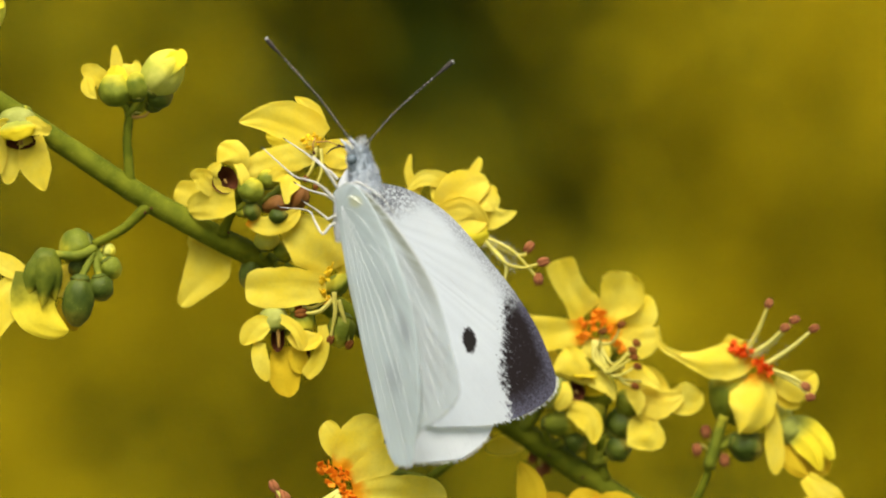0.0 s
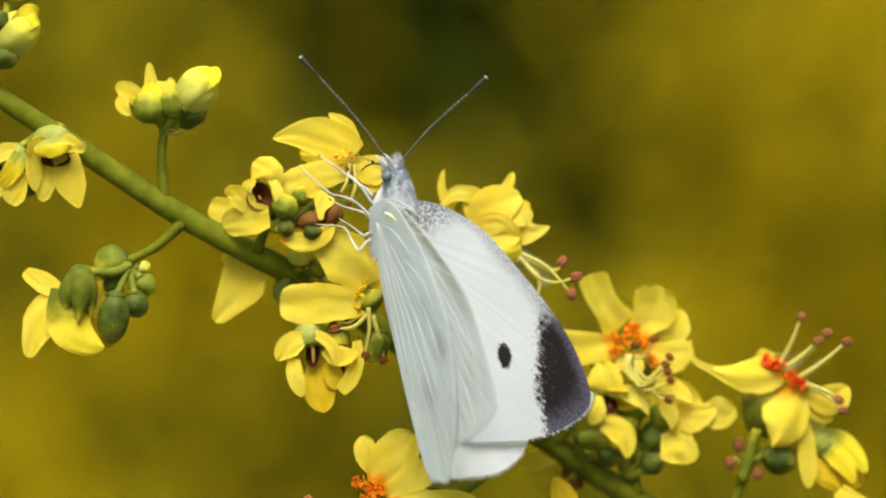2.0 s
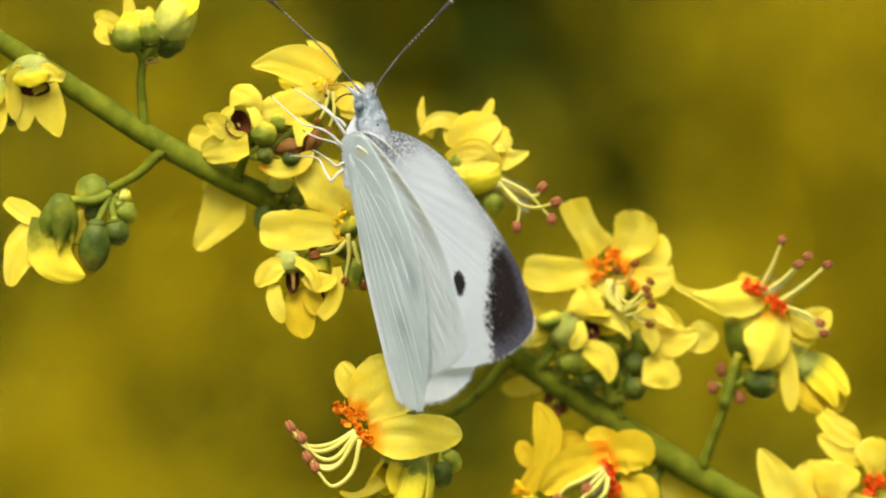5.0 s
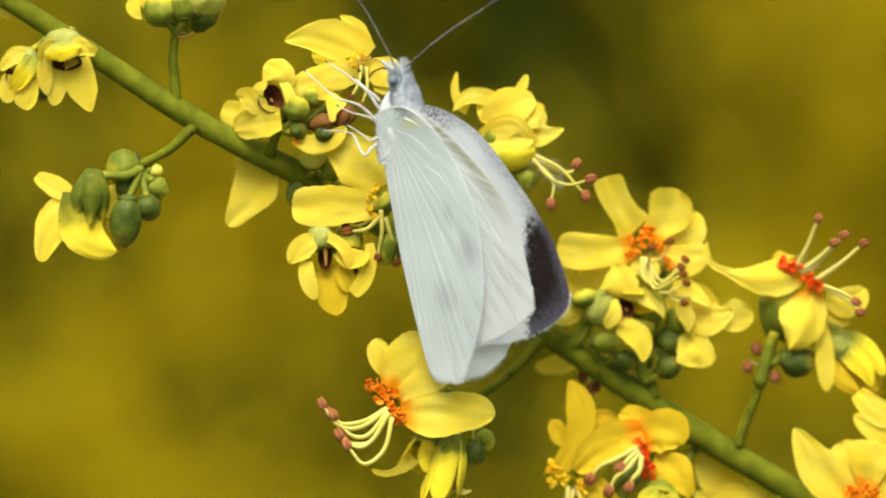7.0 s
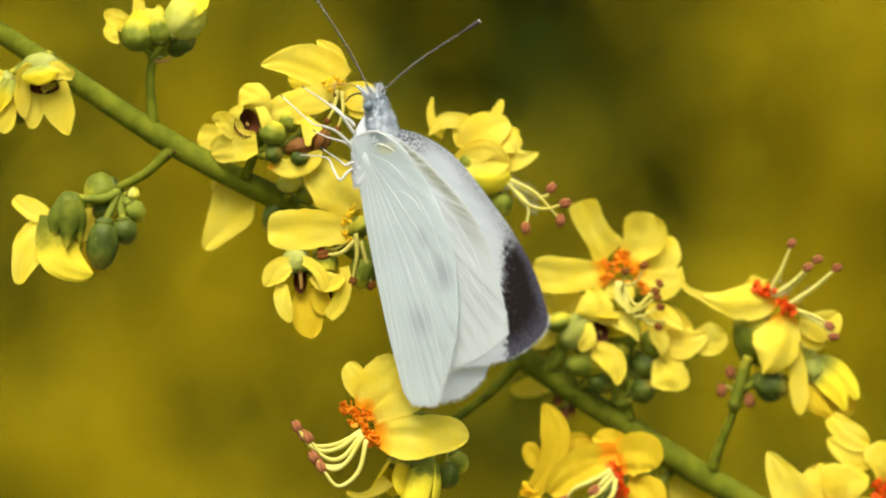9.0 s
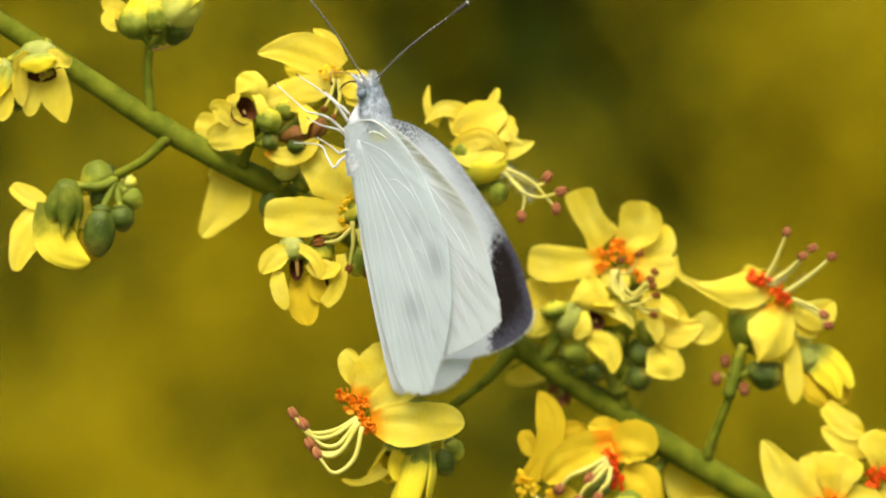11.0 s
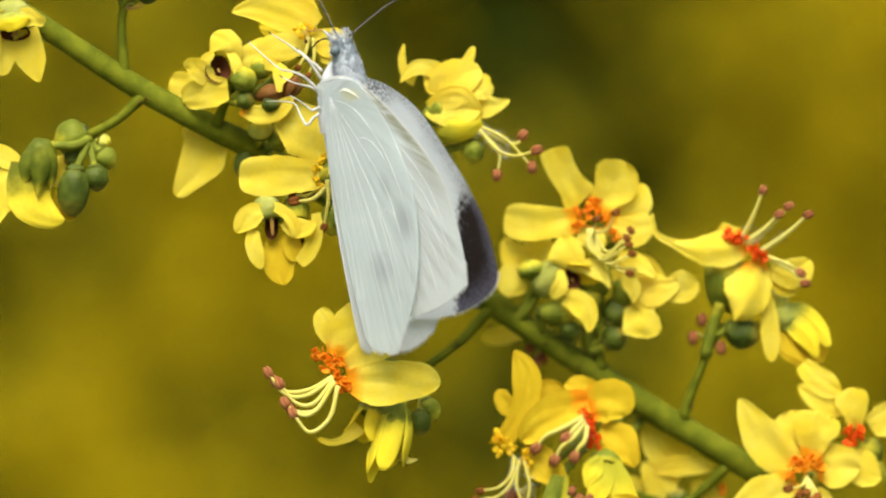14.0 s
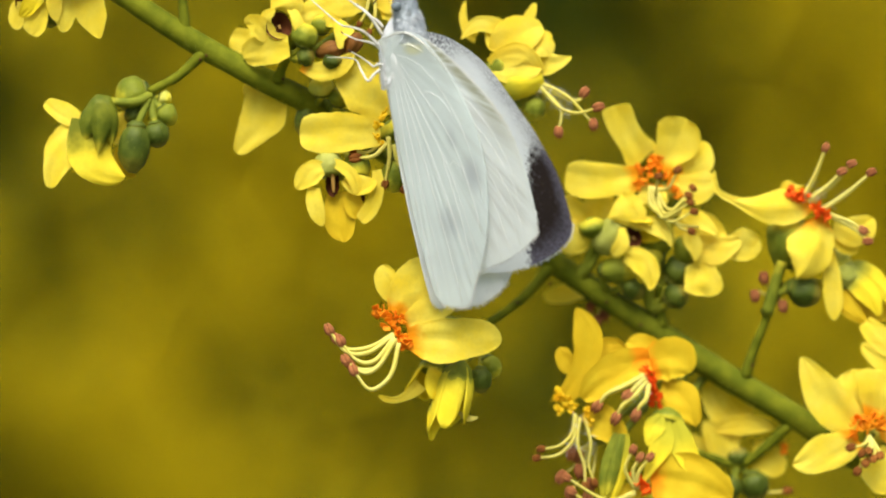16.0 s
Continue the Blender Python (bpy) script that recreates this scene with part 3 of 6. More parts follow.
def stamen(parent, points, material=None, thick=4.5, size=11, way=None, anther=None, hairy=0):
    """A filament through the points with a two-lobed anther at its end."""
    thick = thick * 0.72
    f = tube("stamen", points, [thick * 1.15, thick, thick * 0.6], parent, material or FILAMENT, n=7)
    if hairy:
        rnd = random.Random(int(points[-1][0]))
        line = spline([Vector((*p, 0)[:3]) for p in points], 30)
        hb = bmesh.new()
        for _ in range(hairy):
            q = line[rnd.randrange(0, 17)]
            e = q + Vector((rnd.uniform(-1, 1), rnd.uniform(-1, 1), rnd.uniform(-1, 1))).normalized() * rnd.uniform(8, 20)
            w = Vector((rnd.uniform(-1, 1), rnd.uniform(-1, 1), 0)) * 0.35
            hb.faces.new([hb.verts.new(pt(z)) for z in (q - w, q + w, e)])
        tagged(part("hair", hb, FUR_WHITE, f, "fine white hairs", recalc=False), kind="stuff")
    a, b = Vector((*points[-2], 0)[:3]), Vector((*points[-1], 0)[:3])
    w = (Vector((*way, 0)[:3]) if way else (b - a)).normalized()
    side = w.cross(Vector((0, 0, 1)))
    side = side.normalized() if side.length > 0.01 else Vector((1, 0, 0))
    bm = bmesh.new()
    for sgn in (-1, 1):
        o = b + side * (sgn * size * 0.21)
        pod_into(bm, pt(o - w * size * 0.8), pt(o + w * size * 0.95), size * 0.44 * U, (0.25, 0.62, 0.86, 0.98, 1.0, 0.93, 0.74, 0.42, 0.1), 2, 0.1, 9, 8)
    part("anther", bm, anther or ANTHER, f, "reddish brown anther")
    return f


def throat(parent, at, ru, rv, facing=(0, 0, 1), pale=True):
    """The dark brown hollow mouth of a half-open flower, a shallow bowl, with a pale style in it."""
    c, w = Vector(at), Vector(facing).normalized()
    bm = bmesh.new()
    lay = bm.loops.layers.uv.verify()
    rings = []
    for i, (r, dp) in enumerate(((1.04, -3), (0.97, -6), (0.85, -10), (0.6, -18), (0.3, -24), (0.05, -26))):
        rings.append([bm.verts.new(pt(c + Vector((math.cos(a) * ru * r * (1 + 0.1 * math.sin(3 * a)), math.sin(a) * rv * r, 0)) + w * dp))
                      for a in (2 * math.pi * k / 14 for k in range(14))])
    for a, b in zip(rings, rings[1:]):
        for k in range(14):
            bm.faces.new((a[k], a[(k + 1) % 14], b[(k + 1) % 14], b[k]))
    ob = part("throat", bm, THROAT, parent, "dark brown hollow throat", recalc=False)
    if pale:
        tube("style", [c + w * -22, c + w * -16 + Vector((1, rv * 0.1, 0)), c + w * -10 + Vector((3, rv * 0.22, 0))], [2.6, 2.4, 1.4], ob, STYLE)
    return ob


def bell(parent, apex, mouth, radius, petals, material=None, sepal=None, dome=0.45):
    """A half-open flower: overlapping petals that wrap round one hollow bell and flare at their ends.
    petals: angle (0 faces the camera, 90 the right), length in bells, flare, half width in degrees."""
    a, m = Vector(apex), Vector(mouth)
    axis = m - a
    t = axis.normalized()
    e2 = (Vector((0, 0, 1)) - t * t.z).normalized()
    e1 = e2.cross(t)
    if e1.x < 0:
        e1 = -e1
    size = axis.length
    for idx, (ang, length, flare, half) in enumerate(petals):
        bm = bmesh.new()
        lay = bm.loops.layers.uv.verify()
        rows, cols = 14, 8
        shells = []
        for off in (0.8, -0.8):
            grid = []
            for i in range(rows + 1):
                s = i / rows
                z = s * length
                wide = float(np.interp(s, np.linspace(0, 1, 9), (0.75, 1.0, 1.05, 1.05, 1.0, 0.94, 0.84, 0.62, 0.18)))
                row = []
                for j in range(cols + 1):
                    x = 2 * j / cols - 1
                    q = radians(ang + half * wide * x)
                    wob = 0.05 * noise.noise(Vector((ang * 0.1 + idx, s * 3, x * 2)))
                    r = radius * (math.sin(min(1, z * 1.5) * math.pi / 2) ** 0.65 * 0.95 + 0.10 * max(0, z - 0.5) + wob + 0.03 * (idx % 3) + 0.02)
                    out = flare * size * max(0, s - 0.55) ** 1.4 * (1 - 0.25 * x * x)
                    drop = z * size - abs(flare) * size * 0.35 * max(0, s - 0.6) ** 1.5
                    way = e2 * math.cos(q) + e1 * math.sin(q)
                    mid = e2 * math.cos(radians(ang)) + e1 * math.sin(radians(ang))
                    row.append(bm.verts.new(pt(a + t * drop + way * (r + off) + mid * out)))
                grid.append(row)
            shells.append(grid)
        f, g = shells

        def quad(vs, uv):
            face = bm.faces.new(vs)
            for lo, w in zip(face.loops, uv):
                lo[lay].uv = w

        for i in range(rows):
            for j in range(cols):
                uv = [(j / cols, i / rows), ((j + 1) / cols, i / rows), ((j + 1) / cols, (i + 1) / rows), (j / cols, (i + 1) / rows)]
                quad((f[i][j], f[i][j + 1], f[i + 1][j + 1], f[i + 1][j]), uv)
                quad((g[i][j + 1], g[i][j], g[i + 1][j], g[i + 1][j + 1]), [uv[1], uv[0], uv[3], uv[2]])
            for j in (0, cols):
                quad((f[i][j], f[i + 1][j], g[i + 1][j], g[i][j]), [(0.5, i / rows)] * 4)
        for j in range(cols):
            for i in (0, rows):
                quad((f[i][j], f[i][j + 1], g[i][j + 1], g[i][j]), [(0.5, i / rows)] * 4)
        part("petal", bm, material or PETAL_BELL, parent)
    pod("calyx", a - t * 3, a + axis * dome, radius * 0.97, parent, sepal or CALYX,
        (0.12, 0.45, 0.66, 0.80, 0.89, 0.95, 0.97, 0.9), 5, 0.03)


def pedicel(parent, points, radii=(9, 8), label="", name="pedicel"):
    return tube(name, points, list(radii), parent, GREEN, label, n=9, bumps=0.12)


# ---- the flowering branch ----
def flower_stem():
    s = thing("flowering_branch", (760, 460, -120), "long green flower stalk rising slantwise, with short side twigs", "branch")
    line = [(-330, -215, 0), (-120, -85, 0), (100, 55, 0), (220, 133, 0), (330, 204, 0), (450, 269, 0), (560, 326, -50), (760, 455, -140),
            (960, 587, -180), (1136, 703, -180), (1237, 769, -180), (1307, 812, -180), (1387, 859, -180), (1500, 930, -180), (1640, 1035, -180),
            (2000, 1330, -180), (2700, 2100, -150), (3600, 4200, -100), (4200, 9000, 0), (4300, 16000, 0), (4300, 24450, 0)]
    tube("main_stalk", line, [14, 17, 19, 20, 21, 22, 22, 22, 22, 23, 24, 24, 24, 25, 26, 28, 34, 50, 70, 90, 110], s, STEM,
         "thick smooth green stalk", n=14, steps=190, bumps=0.05)
    for a in (
        [(312, 195, 4), (309, 150, 6), (306, 100, 6), (311, 56, 6)],
        [(345, 222, 8), (300, 264, 16), (248, 292, 22)],
        [(476, 272, 10), (486, 245, 22), (499, 222, 30)],
        [(958, 600, -170), (910, 655, -140), (845, 705, -100)],
        [(1305, 793, -172), (1319, 750, -165), (1339, 700, -156), (1359, 640, -150)],
        [(1383, 877, -176), (1345, 915, -190), (1297, 947, -205), (1249, 937, -205), (1212, 925, -200)],
        [(1159, 705, -170), (1154, 670, -165), (1153, 631, -150)],
    ):
        tube("side_twig", a, [12, 9, 8, 7.5], s, STEM, n=10, bumps=0.1)
    fz = random.Random(11)
    way = spline([pt(p) for p in line[:16]], 140)
    bm = bmesh.new()
    for _ in range(5200):
        k = fz.randrange(len(way) - 1)
        c = way[k].lerp(way[k + 1], fz.random())
        t = (way[k + 1] - way[k]).normalized()
        o = t.orthogonal().normalized()
        a = fz.uniform(0, 2 * math.pi)
        o = o * math.cos(a) + t.cross(o) * math.sin(a)
        r = float(np.interp(k, np.linspace(0, 140, 16), (14, 17, 19, 20, 21, 22, 22, 22, 22, 23, 24, 24, 24, 25, 26, 28))) * U * 0.97
        q, side = c + o * r, t * (0.45 * U)
        e = q + (o + t * fz.uniform(-0.6, 0.6)).normalized() * fz.uniform(1.0, 3.0) * U
        bm.faces.new([bm.verts.new(z) for z in (q - side, q + side, e)])
    tagged(part("fuzz", bm, FUZZ, s, "fine pale fuzz", recalc=False), kind="stuff")
    rnd = random.Random(5)
    for u, v, d in ((338, 234, 20), (958, 628, -152), (1318, 772, -150), (350, 226, 20), (1120, 700, -158), (902, 662, -122), (486, 268, 24), (1060, 660, -158)):
        pod("leaf_scar", (u - 2, v, d - 2), (u + 3, v + 2, d - 1), rnd.uniform(2.2, 3.4), s, THROAT, EGG, 0)
    return s


def bud(foot, tip, radius, label, twig=None, material=None, seams=4, cap=True, name="flower_bud"):
    b = thing(name, foot, label, "flower bud", "buds on the stalk")
    pod("bud_body", foot, tip, radius, b, material or GREEN_DARK, BUD, seams, 0.085)
    f, t = Vector(foot), Vector(tip)
    if cap:
        pod("receptacle", f - (t - f) * 0.06, f.lerp(t, 0.10), radius * 0.62, b, GREEN_DARK, (0.5, 0.75, 0.95, 1.0, 0.9), 5, 0.08)
    rnd, fuzz = random.Random(int(radius * 7 + f.x)), bmesh.new()
    way = (t - f).normalized()
    side = way.orthogonal().normalized()
    for _ in range(int(9 * radius)):
        s, a = rnd.uniform(0.04, 0.96), rnd.uniform(0, 2 * math.pi)
        out = side * math.cos(a) + way.cross(side) * math.sin(a)
        q = f.lerp(t, s) + out * (radius * 0.95 * float(np.interp(s, np.linspace(0, 1, len(BUD)), BUD)))
        e = q + (out + way * rnd.uniform(-0.2, 0.9)).normalized() * rnd.uniform(2.0, 5.0)
        w = way.cross(out) * 0.4
        fuzz.faces.new([fuzz.verts.new(pt(z)) for z in (q - w, q + w, e)])
    tagged(part("fuzz", fuzz, FUZZ, b, "fine pale fuzz", recalc=False), kind="stuff")
    if twig:
        pedicel(b, [twig, tuple(Vector(twig).lerp(f, 0.5) + Vector((0, 4, 0))), tuple(f + (t - f) * 0.08)], (7.5, 6.5))
    return b


def flower(at, label):
    return thing("flower", at, label, "flower", "yellow flowers on the stalk")


OPEN = "open yellow flower with orange crest and brown anthers"
HALF = "half-open yellow flower with dark brown throat"


def flowers_left():
    # flower in the far corner, and the pale bud below it
    f = flower((52, -215, 20), HALF + " and pale petals")
    throat(f, (58, -213, 40), 18, 22)
    bell(f, (40, -178, 0), (56, -212, 46), 30, [(-80, 1.5, 0.8, 48), (95, 1.6, 1.0, 40), (180, 1.7, 0.6, 55), (-140, 1.5, 0.7, 45), (20, 0.9, 0.3, 40)])
    pedicel(f, [(-10, -20, 0), (12, -60, 6), (34, -165, 10)])
    b = bud((14, -86, 20), (84, -140, 30), 36, "large swollen bud opening pale yellow at its tip", (-8, -18, 4), BUD_PALE)
    petal(b, (40, -110, 48), (86, -150, 34), 42, (4, -12, 16), BROAD, material=PETAL_GREEN, name="folded_petal")
    bud((26, -116, 34), (8, -150, 40), 20, "small round dark green bud", (-2, -30, 14))
    b = bud((6, -70, 24), (52, -70, 30), 23, "small green bud with a yellow petal tip", (-4, -24, 8))
    petal(b, (38, -74, 28), (62, -98, 34), 18, shape=BROAD, name="folded_petal")
    f = flower((0, 0, -14), "narrow yellow petals of a flower behind the stalk")
    petal(f, (-22, -10, -18), (18, 30, -10), 30, shape=BROAD)
    petal(f, (-26, -12, -18), (-30, 40, -10), 36, shape=BROAD)
    pedicel(f, [(-24, -24, -4), (-22, -14, -12), (-20, -6, -18)])

    # hanging bell on the stalk
    f = flower((121, 71, 40), "hanging bell-shaped yellow flower with pale green calyx dome")
    throat(f, (116, 110, 46), 27, 16, (0, 0.5, 1))
    pod("calyx", (112, 52, 30), (112, 96, 40), 36, f, CALYX, (0.22, 0.66, 0.88, 0.98, 1.0, 1.0, 0.96, 0.9), 5, 0.04)
    petal(f, (135, 103, 36), (161, 198, 38), 56, (-2, 0, 6), (0.7, 0.82, 0.92, 1.0, 0.98, 0.88, 0.70, 0.46, 0.14), skew=0.1)
    petal(f, (97, 116, 34), (94, 187, 36), 46, (2, 0, 5), (0.8, 0.94, 1.0, 1.0, 0.95, 0.86, 0.72, 0.52, 0.24))
    petal(f, (83, 84, 46), (84, 168, 44), 34, (-6, 0, 8), (0.6, 0.66, 0.76, 0.9, 1.0, 1.0, 0.86, 0.58, 0.2), 25)
    petal(f, (108, 76, 70), (113, 106, 72), 68, (0, 0, 8), (0.6, 0.8, 0.92, 1.0, 1.0, 0.97, 0.92, 0.84, 0.66), cup=-0.16, material=PETAL_BELL)
    petal(f, (125, 79, 66), (170, 94, 60), 34, (0, -2, 8), (0.7, 0.9, 0.98, 0.95, 0.86, 0.76, 0.7, 0.66, 0.4))
    petal(f, (95, 80, 66), (71, 104, 58), 26, (-6, -6, 6), (0.8, 1.0, 1.0, 0.92, 0.8, 0.7, 0.6, 0.5, 0.3), 20)
    tube("style", [(116, 100, 42), (117, 110, 48), (118, 117, 48)], [5, 5, 4], f, STYLE)
    pedicel(f, [(131, 73, 14), (131, 57, 28), (121, 53, 36)], (8, 7))
    f = flower((49, 104, 30), "hanging yellow flower turned aside, green calyx")
    throat(f, (23, 130, 36), 14, 22, (-0.5, 0.3, 1))
    pod("calyx", (51, 84, 24), (41, 126, 34), 24, f, CALYX, (0.22, 0.66, 0.88, 0.98, 1.0, 1.0, 0.96, 0.9), 5, 0.04)
    petal(f, (45, 92, 50), (1, 125, 52), 30, (-4, -6, 6), (0.7, 0.9, 1.0, 0.98, 0.92, 0.84, 0.72, 0.56, 0.3))
    petal(f, (55, 98, 54), (18, 160, 52), 36, (4, 4, 8), (0.6, 0.8, 0.92, 1.0, 0.98, 0.9, 0.76, 0.54, 0.2), 15, material=PETAL_BELL)
    petal(f, (48, 134, 40), (34, 190, 44), 46, (6, 0, 6), (0.6, 0.74, 0.86, 0.95, 1.0, 1.0, 0.94, 0.8, 0.5))
    petal(f, (17, 132, 30), (12, 183, 32), 34, (0, 0, 4), BROAD)
    pedicel(f, [(99, 58, 10), (77, 74, 20), (57, 88, 28)], (7, 6))
    bud((74, 150, 20), (72, 178, 24), 14, "small dark green bud between two bells", (84, 66, 6))

    # upright cluster on its own twig
    f = flower((283, 19, 26), "small half-open yellow flower in a plump green calyx")
    petal(f, (286, 9, 18), (282, -61, 20), 30, (2, 0, 4), (0.7, 0.95, 1.0, 0.95, 0.85, 0.72, 0.6, 0.46, 0.2))
    petal(f, (270, 9, 22), (223, -13, 26), 34, (-2, -8, 6), (0.8, 0.9, 0.96, 1.0, 1.0, 0.95, 0.85, 0.66, 0.3))
    petal(f, (236, -5, 28), (252, 33, 32), 26, (-6, 4, 4), POINT)
    petal(f, (294, 8, 24), (315, -30, 20), 34, (8, -8, 4), BROAD, twist=20)
    petal(f, (284, 18, 34), (287, -26, 30), 38, (0, 0, 8), BROAD, material=PETAL_GREEN)
    pod("calyx", (284, 47, 28), (284, -7, 26), 30, f, GREEN, (0.4, 0.85, 1.0, 1.0, 0.92, 0.8, 0.66), 5, 0.08)
    pedicel(f, [(308, 55, 10), (300, 44, 26), (286, 38, 36)], (7, 6))
    b = bud((342, 24, 20), (393, -51, 26), 35, "large pale green bud tinged yellow", (310, 55, 8), BUD_PALE)
    petal(b, (365, -9, 46), (395, -53, 30), 36, (10, -6, 14), BROAD, name="folded_petal", material=PETAL_BELL)
    petal(b, (375, -20, 20), (398, -57, 24), 16, (4, 0, 2), POINT, name="folded_petal")
    bud((324, 36, 30), (319, -14, 34), 22, "small round green bud among larger ones", (309, 55, 10), GREEN)
    bud((338, 34, 6), (386, 22, 10), 23, "small green bud under the pale one", (311, 57, 6))
    bud((336, 46, 2), (370, 44, -2), 13, "little dark green bud low in the fork", (310, 57, 2))
    b = bud((308, 48, 16), (308, 24, 18), 7, "tiny yellow bud in the fork", (308, 59, 8), PETAL_BELL)
    b = thing("bract", (320, 62, 10), "dry pale withered bract curling in the fork", "bract", "buds on the stalk")
    tube("bract_blade", [(309, 65, 8), (323, 66, 10), (336, 64, 12), (344, 56, 10)], [4, 3, 2.4, 1.2], b, STYLE)
    tube("bract_blade", [(309, 65, 8), (318, 58, 12), (330, 58, 12)], [3, 2.4, 1.0], b, FILAMENT)

    # drooping cluster on the left twig
    f = flower((158, 336, 40), "drooping yellow flower seen from behind, plump green calyx")
    petal(f, (136, 347, 28), (64, 310, 36), 40, (6, 12, 4), (0.5, 0.66, 0.78, 0.88, 0.96, 1.0, 0.96, 0.82, 0.5), -15, skew=0.15)
    petal(f, (189, 331, 6), (186, 385, 8), 46, (6, 0, 4), BROAD)
    pod("calyx", (167, 299, 40), (158, 369, 44), 30, f, GREEN_OLIVE, (0.40, 0.74, 0.88, 0.96, 1, 0.98, 0.86, 0.5), 5, 0.06)
    petal(f, (151, 317, 66), (134, 389, 56), 34, (-6, 0, 6), (0.6, 0.84, 0.96, 1.0, 0.96, 0.84, 0.66, 0.42, 0.1), -20, -0.2, GREEN_OLIVE, "sepal", fold=-0.08)
    petal(f, (163, 313, 74), (158, 403, 66), 36, (2, 0, 8), (0.6, 0.84, 0.96, 1.0, 0.96, 0.84, 0.66, 0.42, 0.1), 0, -0.2, GREEN_OLIVE, "sepal", fold=-0.08)
    petal(f, (173, 317, 66), (180, 391, 52), 34, (6, 0, 6), (0.6, 0.84, 0.96, 1.0, 0.96, 0.84, 0.66, 0.42, 0.1), 20, -0.2, GREEN_OLIVE, "sepal", fold=-0.08)
    petal(f, (132, 343, 34), (73, 464, 40), 62, (-12, -4, 8), (0.55, 0.76, 0.92, 1.0, 0.98, 0.88, 0.72, 0.52, 0.26), -10)
    petal(f, (140, 343, 52), (205, 445, 48), 74, (-22, 22, 10), (0.70, 0.84, 0.93, 1.0, 1.0, 0.94, 0.80, 0.58, 0.2), 6, -0.14, material=PETAL_OLIVE)
    petal(f, (196, 391, 14), (224, 443, 14), 34, (-6, 8, 4), POINT, material=PETAL_SHADED)
    pedicel(f, [(251, 298, 22), (225, 310, 40), (197, 311, 40), (171, 309, 36)], (8.5, 7.5))
    bud((247, 290, 0), (189, 307, 4), 34, "rounded grey-green bud at the twig end", (255, 298, 12), GREEN, 5)
    bud((226, 349, 44), (218, 437, 46), 28, "long dark green bud flushed orange at the tip", (247, 306, 26))
    bud((258, 346, 36), (266, 392, 36), 22, "small dark green hanging bud", (251, 306, 20))
    bud((269, 318, 26), (292, 350, 24), 19, "small pale green bud with parted scales", (253, 304, 16), GREEN)
    bud((265, 300, 16), (287, 308, 14), 14, "tiny pale green bud by the fork", (251, 300, 14), BUD_PALE)
    bud((235, 321, 14), (207, 343, 12), 17, "little dark bud behind the calyx", (249, 302, 16))


